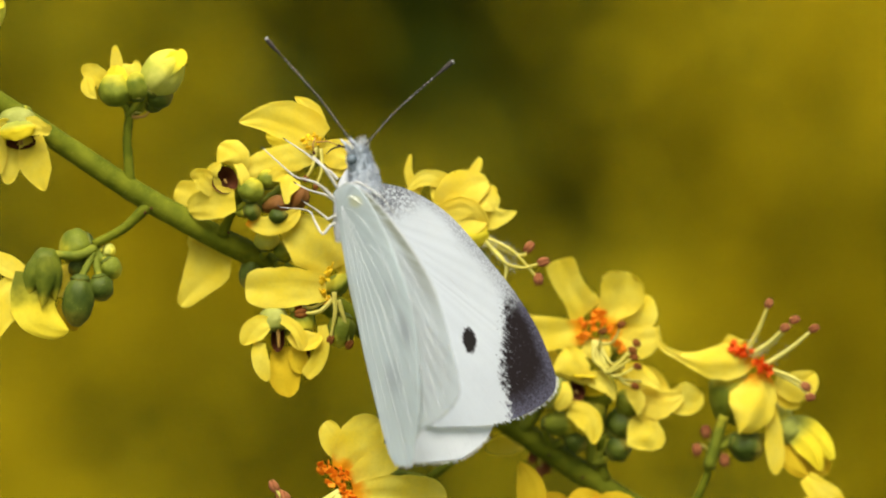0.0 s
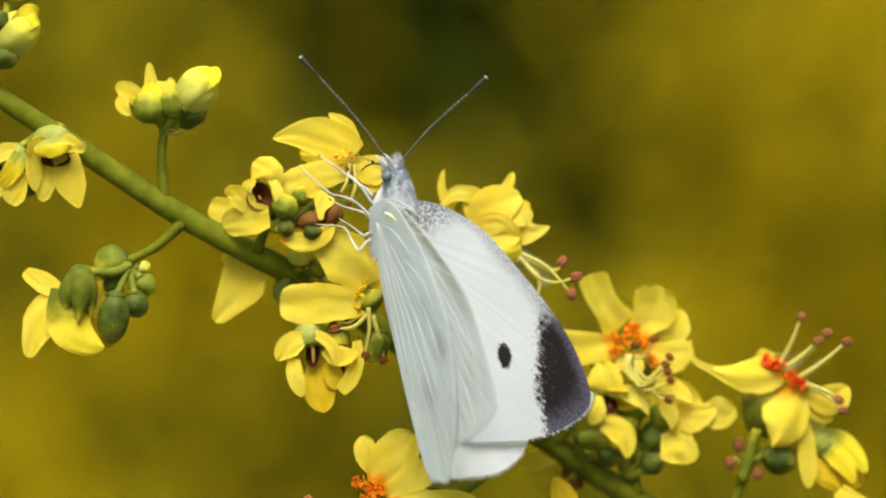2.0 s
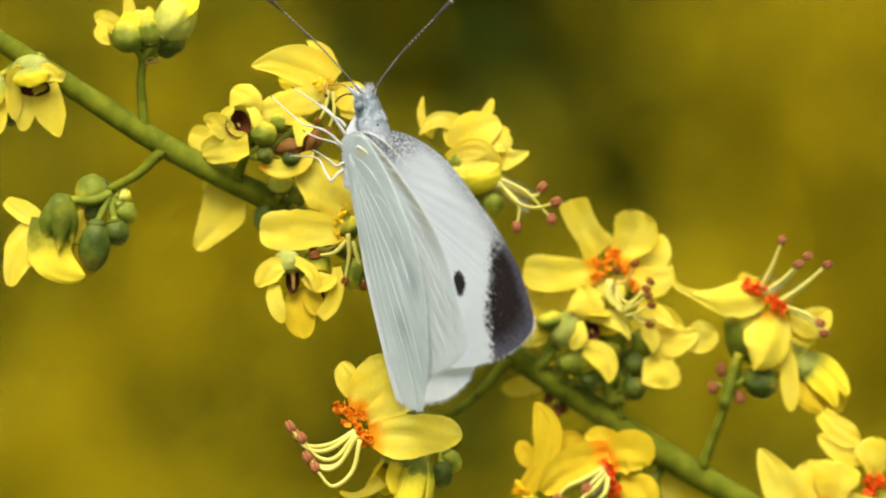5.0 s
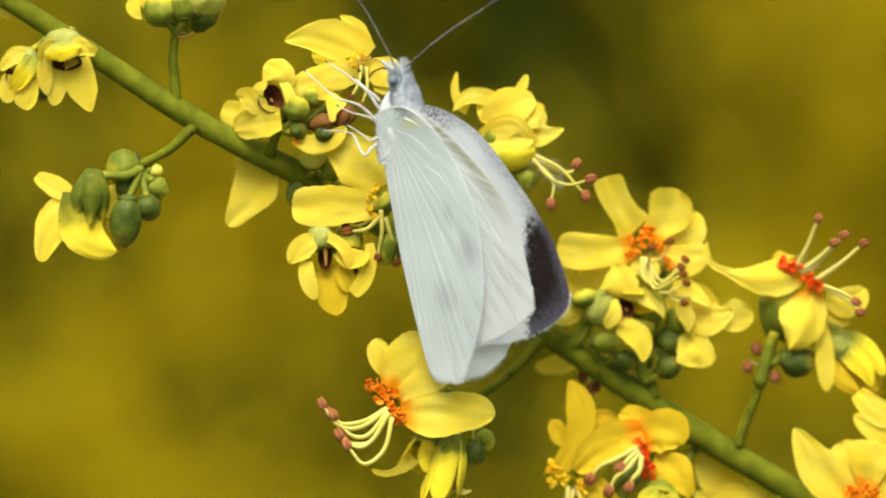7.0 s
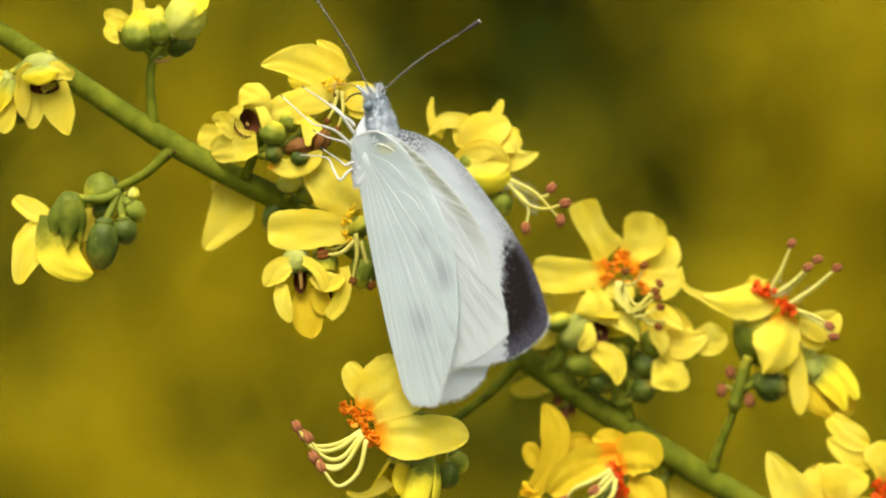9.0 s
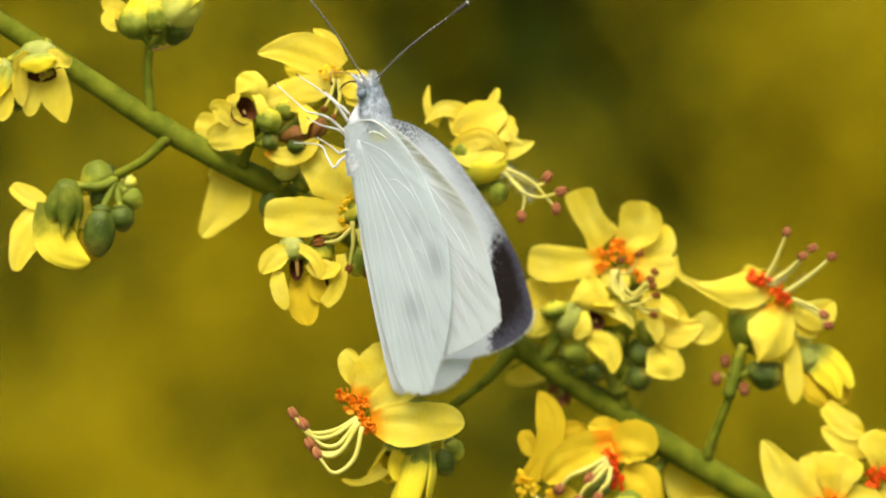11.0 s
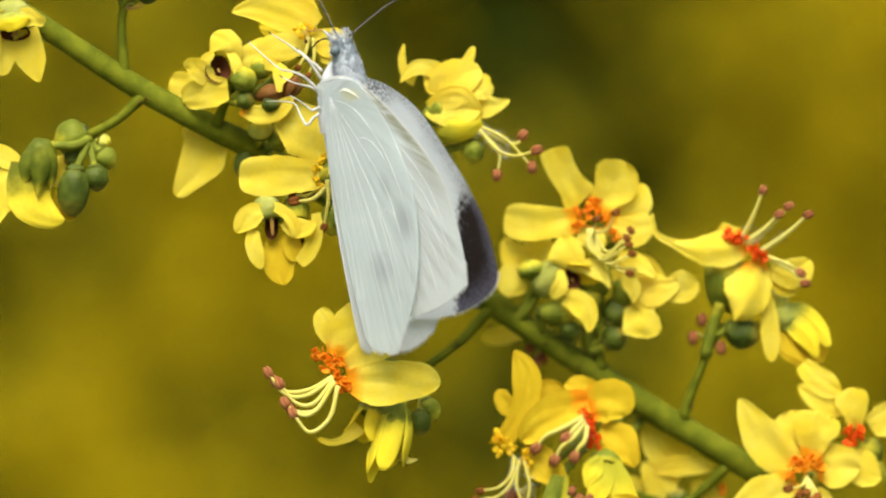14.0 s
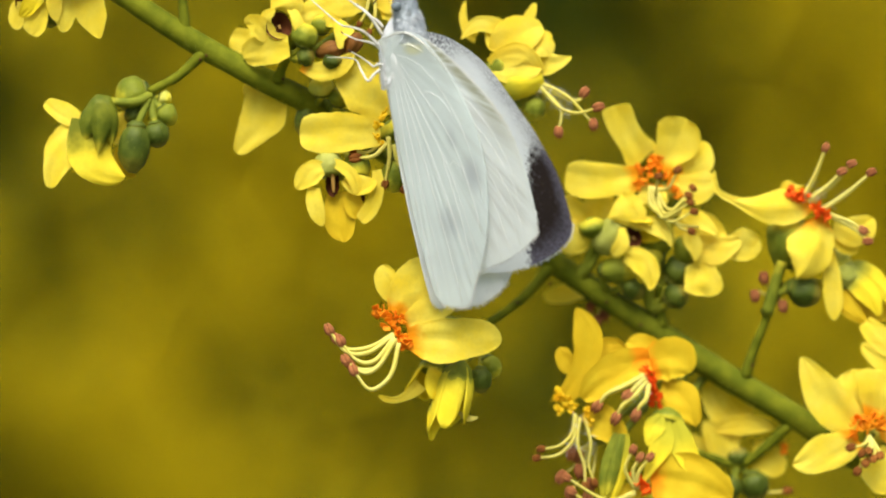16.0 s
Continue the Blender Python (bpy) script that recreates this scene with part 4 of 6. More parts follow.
def flowers_middle():
    # half-open flower with brown mouth
    f = flower((480, 172, 40), HALF + ", petals spread like a hood")
    throat(f, (479, 175, 62), 22, 24)
    pod("calyx", (510, 212, 6), (486, 180, 30), 27, f, GREEN, CUP, 5)
    petal(f, (462, 194, 50), (420, 173, 54), 42, (-4, -10, 8), (0.7, 0.86, 0.96, 1.0, 1.0, 0.94, 0.84, 0.64, 0.3), twist=15)
    petal(f, (456, 178, 52), (472, 146, 58), 22, (-8, 0, 6), BROAD)
    petal(f, (492, 152, 54), (468, 114, 52), 66, (10, 0, 10), (0.72, 0.88, 0.97, 1.0, 0.98, 0.92, 0.82, 0.64, 0.35), cup=-0.12)
    petal(f, (498, 144, 58), (513, 200, 62), 22, (8, 0, 8), (0.6, 0.76, 0.88, 0.96, 1.0, 0.95, 0.8, 0.55, 0.2), 20)
    petal(f, (496, 202, -34), (392, 193, -30), 56, (-4, 6, 6), (0.8, 0.95, 1.0, 1.0, 0.96, 0.92, 0.86, 0.76, 0.5))
    petal(f, (497, 210, 60), (415, 229, 24), 56, (-4, -2, 6), (0.7, 0.86, 0.97, 1.0, 1.0, 0.95, 0.86, 0.7, 0.4))
    pedicel(f, [(497, 226, 28), (498, 218, 26), (496, 206, 26)], (8, 7))
    f = flower((455, 279, -30), "yellow petal hanging behind the green stalk")
    petal(f, (467, 274, -34), (404, 401, -30), 80, (8, -6, 8), (0.8, 0.97, 0.96, 1.0, 0.96, 0.84, 0.66, 0.48, 0.24), skew=-0.15)
    petal(f, (469, 262, -40), (419, 299, -40), 40, (-4, 0, 4), BROAD)
    pedicel(f, [(478, 282, -6), (472, 268, -22), (464, 260, -34)], (8, 7))

    # top flower on which the butterfly feeds
    f = flower((643, 99, 20), "wide-open yellow flower on which the butterfly feeds")
    petal(f, (649, 103, 26), (503, 72, 30), 70, (4, -16, 14), (0.66, 0.92, 1.0, 1.0, 0.95, 0.82, 0.60, 0.36, 0.12), skew=0.1)
    petal(f, (647, 89, 20), (601, 27, 16), 40, (6, -6, 6), POINT)
    petal(f, (632, 127, 30), (516, 164, 40), 52, (0, -4, 10), (0.66, 0.84, 0.95, 1.0, 1.0, 1.0, 0.98, 0.92, 0.66), cup=-0.06)
    petal(f, (646, 125, 26), (710, 136, 34), 52, (4, -4, 8), BROAD)
    petal(f, (654, 127, 24), (700, 168, 30), 50, (6, -4, 4), OVAL)
    petal(f, (607, 109, -6), (551, 98, -8), 46, (0, -4, 2), BROAD, material=PETAL_GREEN)
    pod("calyx", (618, 149, -10), (639, 111, 6), 28, f, GREEN, CUP, 5)
    crest(f, [(639, 99, 42), (648, 105, 40)], 6, CREST_YELLOW, 4, "small yellow-orange crest")
    crest(f, [(622, 103, 50), (628, 117, 48)], 6, CREST_YELLOW, 5, "small yellow crest")
    for a in ([(640, 107, 46), (660, 105, 60), (680, 112, 60)], [(638, 99, 46), (634, 111, 58), (636, 125, 58)]):
        stamen(f, a, STYLE, 2.0, 4, anther=THROAT)
    stamen(f, [(640, 117, 34), (634, 149, 48), (622, 171, 50)], size=8)
    stamen(f, [(648, 119, 34), (650, 155, 46), (640, 185, 48)], size=8)
    pedicel(f, [(500, 228, 20), (560, 205, -18), (622, 149, -10)], (7.5, 7))

    # knot of buds and faded flowers under it
    bud((520, 212, 52), (532, 172, 60), 24, "round yellow-green bud beside the brown throat", (500, 226, 30), GREEN)
    bud((514, 232, 48), (542, 226, 52), 18, "small dark green bud in the knot", (500, 228, 30))
    bud((556, 190, 40), (552, 156, 44), 19, "little olive bud under the petal", (505, 228, 24), GREEN)
    f = flower((580, 215, 40), "withered flower with russet sepals and one yellow petal")
    pod("calyx", (546, 224, 46), (594, 214, 54), 17, f, RUSSET, CUP, 4, 0.22)
    pod("calyx", (598, 230, 44), (622, 188, 50), 16, f, RUSSET, CUP, 4, 0.22)
    pod("ovary", (556, 240, 52), (592, 234, 56), 15, f, GREEN_DARK, EGG, 3)
    petal(f, (600, 170, 50), (590, 216, 66), 40, (-6, 0, 8), (0.8, 1.0, 0.95, 0.8, 0.6, 0.45, 0.35, 0.3, 0.2))
    petal(f, (586, 164, 48), (560, 176, 56), 26, (-4, -4, 6), BROAD)
    petal(f, (520, 246, 44), (612, 224, 56), 36, (4, 18, 8), BROAD, material=PETAL_RED)
    pedicel(f, [(500, 230, 24), (520, 236, 34), (544, 226, 44)], (7, 6))

    # flower pressed against the wing
    f = flower((664, 349, 40), "open yellow flower with two broad petals beside the butterfly's wing")
    petal(f, (672, 333, 30), (583, 249, 36), 92, (6, -6, 12), (0.5, 0.74, 0.9, 1.0, 1.0, 0.95, 0.84, 0.62, 0.25), 0, 0.08)
    petal(f, (660, 363, 52), (516, 364, 56), 74, (0, 2, 8), (0.62, 0.76, 0.88, 0.96, 1.0, 1.0, 0.97, 0.86, 0.6), 0, 0.06)
    petal(f, (682, 338, 24), (717, 298, 20), 60, shape=BROAD)
    crest(f, [(668, 332, 56), (656, 352, 58), (654, 372, 58), (662, 384, 54)], 8, CREST_YELLOW, 8, "yellow warty crest")
    stamen(f, [(674, 372, 54), (676, 410, 60), (668, 456, 58)], thick=5.5, way=(-0.3, 1))
    stamen(f, [(682, 386, 50), (692, 420, 56), (702, 464, 52)], thick=5.5, way=(-0.6, 1))
    stamen(f, [(672, 384, 52), (648, 406, 60), (616, 410, 58)], thick=5.5, size=14)
    stamen(f, [(668, 380, 48), (640, 398, 52), (612, 400, 50)], thick=4, size=9)
    pod("calyx", (690, 372, 14), (672, 346, 26), 26, f, GREEN, CUP, 5)
    pedicel(f, [(600, 352, -60), (640, 380, -20), (686, 374, 10)], (8, 7))
    bud((556, 300, 2), (552, 262, 8), 22, "pale green bud against the stalk", (540, 312, -40), BUD_PALE)
    bud((584, 318, -4), (590, 282, 2), 20, "green bud tucked behind the petal", (566, 326, -50), GREEN)
    bud((534, 316, -34), (516, 366, -26), 19, "dark green bud hanging behind the petal", (530, 306, -30))

    # the two hanging bells
    f = flower((568, 411, 56), HALF + ", hanging under the stalk")
    pod("calyx", (565, 396, 40), (570, 441, 50), 27, f, CALYX, DOME, 5, 0.05)
    petal(f, (583, 471, 40), (596, 559, 44), 56, (0, 0, 4), BROAD, material=PETAL_SHADED)
    t = throat(f, (575, 451, 58), 12, 28, (0, 0.2, 1), False)
    tube("style", [(573, 427, 56), (576, 451, 60), (577, 471, 60)], [3.6, 3.6, 2.4], t, STYLE)
    petal(f, (563, 426, 66), (512, 466, 72), 42, (-2, -8, 8), (0.4, 0.66, 0.86, 0.97, 1.0, 0.96, 0.84, 0.62, 0.25))
    petal(f, (543, 462, 68), (558, 530, 68), 30, (-6, 0, 6), (0.7, 0.84, 0.95, 1.0, 1.0, 0.96, 0.86, 0.66, 0.3))
    petal(f, (569, 417, 68), (619, 473, 72), 22, (10, -10, 6), BLADE, twist=15)
    pedicel(f, [(559, 344, -50), (557, 368, 0), (561, 394, 42)], (7.5, 7))
    f = flower((630, 424, 40), "smaller half-closed yellow flower hanging by the bell")
    pod("calyx", (618, 397, 30), (619, 443, 44), 23, f, GREEN, DOME, 5, 0.05)
    throat(f, (625, 477, 54), 8, 14, (0, 0.3, 1), False)
    petal(f, (613, 465, 46), (619, 517, 50), 34, (-4, 0, 6), BROAD, material=PETAL_SHADED)
    petal(f, (597, 445, 60), (653, 449, 66), 38, (0, 10, 8), (0.5, 0.76, 0.92, 1.0, 1.0, 0.94, 0.8, 0.58, 0.2), twist=20)
    petal(f, (653, 431, 54), (624, 521, 60), 28, (12, 4, 6), BLADE)
    pedicel(f, [(619, 365, -90), (616, 385, -10), (620, 405, 34)], (7, 6))
    bud((694, 412, 36), (680, 470, 40), 25, "green bud beside the wing", (650, 380, -100), GREEN)
    bud((604, 416, 34), (600, 456, 40), 17, "small green bud between the bells", (600, 360, -70), GREEN)

    # flower head beyond the butterfly's back
    f = flower((890, 235, -60), "cluster-like yellow flower with crumpled petals and trailing stamens")
    petal(f, (829, 192, -66), (809, 128, -60), 24, (-12, 10, 4), (1.0, 0.95, 0.85, 0.76, 0.7, 0.66, 0.6, 0.45, 0.2))
    petal(f, (894, 204, -60), (802, 197, -50), 34, (-4, -32, 10), (0.9, 1.0, 1.0, 0.95, 0.88, 0.78, 0.62, 0.42, 0.12))
    petal(f, (886, 216, -62), (844, 187, -56), 46, (0, -6, 6), BROAD)
    petal(f, (894, 186, -66), (932, 132, -60), 28, (4, 6, 6), (0.9, 1.0, 0.95, 0.86, 0.76, 0.7, 0.66, 0.56, 0.3))
    petal(f, (870, 225, -56), (948, 177, -46), 72, (-6, -8, 12), (0.6, 0.84, 0.97, 1.0, 1.0, 0.94, 0.82, 0.6, 0.3), twist=15)
    petal(f, (852, 239, -50), (944, 255, -42), 40, (10, -26, 14), (0.5, 0.8, 0.96, 1.0, 0.94, 0.8, 0.62, 0.46, 0.3), twist=-20)
    petal(f, (930, 231, -58), (998, 227, -50), 52, (-4, 10, 8), (0.7, 0.92, 1.0, 0.96, 0.82, 0.64, 0.46, 0.30, 0.10))
    petal(f, (852, 241, -54), (946, 239, -44), 56, (0, 10, 14), BROAD, twist=15)
    petal(f, (932, 200, -60), (964, 192, -52), 26, (4, -4, 4), POINT)
    petal(f, (916, 197, -54), (958, 227, -46), 44, (6, -6, 8), BROAD, twist=25)
    pod("calyx", (844, 263, -72), (892, 238, -66), 26, f, GREEN, CUP, 5)
    pod("calyx", (868, 287, -62), (948, 265, -54), 26, f, PETAL_GREEN, (0.4, 0.8, 0.97, 1.0, 1.0, 0.92, 0.74, 0.45), 4, 0.05)
    for p in ([(942, 273, -50), (992, 299, -40), (1037, 347, -40)], [(940, 277, -50), (976, 317, -38), (1009, 327, -38), (1045, 317, -38)],
              [(938, 279, -50), (978, 319, -40), (975, 361, -40)], [(940, 275, -52), (982, 299, -46), (1010, 305, -46), (1020, 291, -46)]):
        stamen(f, p, thick=4.5, size=14, way=(0.1, 1) if p[-1][1] > 340 else None, anther=ANTHER_PINK, hairy=90)
    pedicel(f, [(860, 520, -170), (838, 380, -120), (836, 290, -76), (842, 258, -66)], (9, 8, 8))
    bud((934, 300, -64), (932, 340, -60), 19, "small green bud below the trailing stamens", (846, 320, -90), GREEN)


def flowers_right():
    # big open flower
    f = flower((1154, 438, -110), OPEN + ", facing forward")
    petal(f, (1128, 406, -119), (1072, 313, -100), 62, (-5, 4, 4), (1.0, 0.98, 0.90, 0.84, 0.82, 0.84, 0.88, 0.88, 0.70), curl=8)
    petal(f, (1118, 440, -115), (986, 438, -108), 64, (0, 4, 8), (0.66, 0.74, 0.80, 0.86, 0.92, 0.98, 1.0, 0.94, 0.66), material=PETAL_RED, curl=-6)
    petal(f, (1151, 422, -121), (1194, 333, -104), 84, (4, 2, 4), (0.50, 0.52, 0.60, 0.76, 0.92, 1.0, 0.98, 0.82, 0.42), material=PETAL_RED, curl=8, skew=0.15, fold=0.05)
    petal(f, (1176, 437, -127), (1234, 375, -122), 54, (8, 4, 6), (0.5, 0.66, 0.80, 0.92, 1.0, 1.0, 0.9, 0.62, 0.25), material=PETAL_RED, skew=0.2)
    petal(f, (1168, 446, -119), (1257, 447, -110), 56, (0, 6, 8), (0.5, 0.6, 0.72, 0.86, 0.97, 1.0, 0.92, 0.72, 0.30), material=PETAL_RED, skew=0.15)
    petal(f, (1146, 452, -124), (1136, 492, -116), 54, (0, 4, 6), BROAD, material=PETAL_RED)
    crest(f, [(1118, 428, -106), (1127, 444, -106), (1137, 416, -104), (1148, 410, -104), (1152, 426, -106), (1162, 437, -108), (1115, 452, -106), (1179, 460, -106), (1187, 471, -106), (1136, 434, -104)],
          9, CREST, 11)
    pod("calyx", (1166, 505, -190), (1158, 453, -162), 24, f, GREEN, CUP, 5)
    for tip, mid, way in (((1186, 427, -65), (1171, 458, -85), (1, -0.6)), ((1152, 439, -65), (1147, 468, -85), (1, -0.2)), ((1213, 459, -71), (1173, 498, -79), (0.7, 0.7)),
                          ((1206, 472, -67), (1165, 506, -75), (0.8, 0.3)), ((1209, 484, -69), (1159, 512, -75), (0.9, 0.3)), ((1215, 501, -69), (1169, 518, -75), (1, 0.3)),
                          ((1211, 536, -75), (1185, 524, -81), (1, 0.4))):
        stamen(f, [(1147, 462, -105), mid, tip], thick=4, size=10, way=way)
    for a in ([(1137, 456, -100), (1139, 492, -84), (1169, 510, -80), (1193, 502, -84)], [(1143, 456, -100), (1147, 498, -86), (1183, 522, -82), (1223, 528, -90)]):
        tube("filament", a, [3.6, 3.2, 2.2], f, FILAMENT, n=7)
    pedicel(f, [(1149, 625, -155), (1160, 559, -160), (1164, 497, -148)], (8, 7))
    # tubular half-open flower
    f = flower((1099, 546, -110), HALF + " beside the big open one")
    throat(f, (1107, 546, -100), 15, 20)
    pod("calyx", (1048, 572, -140), (1082, 518, -120), 29, f, CALYX, (0.4, 0.8, 0.96, 1.0, 1.0, 0.94, 0.8, 0.5), 5, 0.05)
    bell(f, (1058, 530, -150), (1103, 546, -106), 27, [(150, 1.7, 0.4, 36), (90, 1.6, 0.35, 30)])
    petal(f, (1099, 528, -104), (1085, 470, -98), 66, (8, 2, 8), (0.7, 0.86, 0.96, 1.0, 1.0, 0.94, 0.82, 0.62, 0.25), curl=-10, skew=-0.15)
    petal(f, (1087, 530, -98), (1071, 579, -90), 26, (8, 2, 8), (0.4, 0.6, 0.8, 0.95, 1.0, 1.0, 0.95, 0.8, 0.4), 20)
    petal(f, (1115, 520, -100), (1175, 564, -92), 32, (10, -8, 8), POINT, twist=25)
    petal(f, (1093, 578, -106), (1137, 641, -94), 46, (16, -10, 10), (0.6, 0.8, 0.92, 1.0, 1.0, 0.92, 0.76, 0.5, 0.14), twist=-15)
    pedicel(f, [(1010, 620, -172), (1036, 588, -150), (1058, 536, -148)], (9, 8))
    f = flower((1010, 518, -135), "yellow flower half hidden behind the wing tip")
    petal(f, (1030, 526, -142), (988, 472, -142), 56, (-4, 4, 6), (0.6, 0.75, 0.9, 1.0, 1.0, 0.9, 0.7, 0.5, 0.2))
    petal(f, (1022, 518, -142), (996, 578, -136), 60, (-6, 0, 6), BROAD, twist=20)
    petal(f, (1040, 512, -142), (1070, 470, -136), 58, (0, -8, 6), BROAD)
    pod("calyx", (1040, 546, -130), (1030, 513, -118), 24, f, GREEN, CUP, 5)
    pedicel(f, [(1008, 614, -172), (1030, 583, -150), (1040, 546, -128)], (8, 7))
    # ragged yellow flower between the two large ones
    f = flower((1216, 558, -130), "ragged yellow flower with drooping petals among green buds")
    petal(f, (1191, 502, -106), (1259, 544, -96), 34, (4, -4, 8), POINT, twist=20)
    petal(f, (1223, 562, -118), (1299, 550, -108), 54, (4, 4, 8), (0.7, 0.9, 1.0, 1.0, 0.9, 0.76, 0.6, 0.42, 0.2), skew=0.2)
    petal(f, (1271, 560, -120), (1333, 550, -110), 58, (0, 6, 8), (0.5, 0.66, 0.82, 0.95, 1.0, 1.0, 0.9, 0.66, 0.3), twist=-15)
    petal(f, (1201, 534, -104), (1215, 588, -98), 34, (8, 0, 6), POINT, twist=30)
    petal(f, (1215, 588, -122), (1241, 652, -112), 68, (6, 0, 8), (0.6, 0.76, 0.88, 0.96, 1.0, 1.0, 0.94, 0.76, 0.35), skew=0.15)
    petal(f, (1231, 546, -124), (1263, 594, -118), 70, (0, 0, 6), BROAD)
    petal(f, (1186, 513, -150), (1263, 593, -146), 84, (6, -6, 6), BROAD)
    pod("calyx", (1187, 588, -140), (1215, 550, -126), 26, f, GREEN, CUP, 5)
    pedicel(f, [(1152, 637, -158), (1171, 615, -150), (1191, 584, -140)], (8, 7))
    for ft, tp, r, w in (((1142, 577, -150), (1156, 511, -142), 30, "plump olive bud behind the open flower"),
                         ((1125, 602, -140), (1151, 564, -134), 22, "green bud beside the brown throat"),
                         ((1171, 626, -150), (1205, 581, -144), 28, "round dark green bud in the shade"),
                         ((1167, 662, -150), (1201, 634, -144), 24, "dark green bud low in the knot"),
                         ((1048, 604, -140), (1115, 608, -134), 22, "olive bud lying against the stalk"),
                         ((1090, 626, -142), (1125, 650, -136), 18, "small dark green bud by the stalk")):
        bud(ft, tp, r, w, (1136, 674, -165) if ft[0] > 1110 else (1064, 646, -172), GREEN if r in (30, 22) else GREEN_DARK)
    # behind the stalk
    f = flower((1009, 647, -230), "yellow flower hidden behind the stalk, anthers hanging out")
    petal(f, (1019, 637, -226), (947, 651, -220), 38, (0, 0, 6), (0.6, 0.8, 0.95, 1.0, 1.0, 0.95, 0.84, 0.62, 0.25))
    for p in ([(1040, 637, -222), (1036, 647, -214), (1032, 667, -210)], [(1046, 647, -222), (1054, 665, -212), (1056, 683, -210)], [(1030, 637, -222), (1046, 669, -214), (1044, 691, -210)]):
        stamen(f, p, size=14, anther=ANTHER_PINK)
    pedicel(f, [(1040, 633, -196), (1032, 633, -214), (1021, 637, -228)], (7, 6))
    # side-on flower with upright stamens
    f = flower((1411, 499, -110), OPEN + ", stamens standing up")
    petal(f, (1397, 477, -124), (1379, 443, -118), 50, (-4, 2, 4), (0.8, 0.95, 1.0, 0.95, 0.85, 0.7, 0.52, 0.34, 0.12), material=PETAL_RED)
    petal(f, (1419, 483, -100), (1275, 476, -90), 66, (6, 14, 12), (0.55, 0.84, 0.98, 1.0, 0.93, 0.76, 0.52, 0.30, 0.14), material=PETAL_RED, twist=-12, fold=-0.12)
    petal(f, (1293, 482, -92), (1252, 428, -86), 18, (-16, 8, 2), (0.9, 0.8, 0.7, 0.62, 0.54, 0.5, 0.5, 0.46, 0.2))
    petal(f, (1433, 507, -98), (1396, 620, -84), 86, (10, 6, 16), (0.42, 0.70, 0.90, 1.0, 0.98, 0.88, 0.72, 0.50, 0.14), material=PETAL_RED, skew=0.1, cup=0.04, fold=-0.22)
    petal(f, (1461, 529, -110), (1535, 513, -102), 52, (2, 8, 8), (0.5, 0.7, 0.86, 0.96, 1.0, 1.0, 0.92, 0.7, 0.3), skew=0.2)
    petal(f, (1465, 545, -120), (1507, 559, -112), 34, (4, 6, 6), BROAD)
    petal(f, (1453, 571, -120), (1463, 693, -116), 36, (4, 0, 6), (0.6, 0.7, 0.8, 0.9, 0.97, 1.0, 0.92, 0.7, 0.25), twist=15)
    crest(f, [(1389, 464, -86), (1397, 474, -84), (1407, 476, -82), (1433, 494, -80), (1443, 502, -80), (1451, 506, -82)], 10, CREST_RED, 21, "orange-red frilled crest")
    pod("calyx", (1371, 599, -150), (1385, 513, -136), 38, f, GREEN, (0.34, 0.6, 0.82, 0.95, 1.0, 1.0, 0.9, 0.7), 5)
    for b, tip in (((1407, 477, -92), (1448, 388, -70)), ((1417, 479, -92), (1477, 430, -66)), ((1421, 483, -92), (1494, 416, -72)), ((1439, 499, -92), (1529, 431, -60))):
        m = tuple((x + y) / 2 + z for x, y, z in zip(b, tip, (2, 3, 0)))
        stamen(f, [b, m, tip], thick=6, size=12, way=(1, -0.4) if tip[0] > 1460 else None, anther=ANTHER_PINK, hairy=50)
    stamen(f, [(1443, 501, -96), (1491, 518, -76), (1515, 534, -76)], size=13, anther=ANTHER_PINK)
    stamen(f, [(1445, 503, -96), (1495, 528, -78), (1523, 553, -76)], size=12, way=(1, 0), anther=ANTHER_PINK)
    pedicel(f, [(1345, 681, -150), (1359, 629, -140), (1372, 587, -132)], (12, 10))
    # closed bell below it
    f = flower((1487, 655, -140), "nearly closed pale yellow bell drooping from a green calyx")
    pod("calyx", (1469, 595, -150), (1499, 625, -138), 26, f, CALYX, DOME, 5, 0.06)
    petal(f, (1473, 609, -128), (1544, 685, -112), 40, (10, -10, 10), (0.6, 0.8, 0.92, 1.0, 0.98, 0.9, 0.76, 0.56, 0.24), fold=-0.15, material=PETAL_BELL)
    petal(f, (1487, 599, -134), (1565, 665, -120), 40, (8, -12, 8), (0.6, 0.8, 0.92, 1.0, 0.98, 0.9, 0.78, 0.6, 0.3), fold=-0.12, material=PETAL_BELL)
    petal(f, (1467, 617, -140), (1523, 697, -126), 38, (-6, 8, 8), (0.5, 0.74, 0.9, 1.0, 0.98, 0.88, 0.7, 0.5, 0.2), fold=-0.1, material=PETAL_SHADED)
    petal(f, (1491, 615, -150), (1557, 691, -146), 56, (0, 0, 4), BROAD, material=PETAL_SHADED)
    petal(f, (1518, 695, -110), (1588, 747, -104), 46, (0, 6, 6), BROAD)
    pedicel(f, [(1349, 665, -150), (1387, 625, -150), (1457, 629, -142)], (8, 7.5))
    bud((1383, 631, -128), (1439, 653, -124), 27, "dark green bud at the twig end", (1359, 645, -150))
    bud((1467, 561, -150), (1483, 607, -146), 18, "pale green bud behind the side-on flower", (1383, 601, -150), BUD_PALE)
    f = flower((1353, 637, -160), "spent flower with only hanging brown anthers")
    for p in ([(1353, 647, -160), (1343, 627, -150), (1339, 617, -146)], [(1351, 653, -160), (1331, 641, -150), (1323, 649, -146)],
              [(1355, 653, -158), (1369, 655, -146), (1373, 667, -142)]):
        stamen(f, p, thick=2.5, size=15, way=(0.1, 1), anther=ANTHER_PINK)
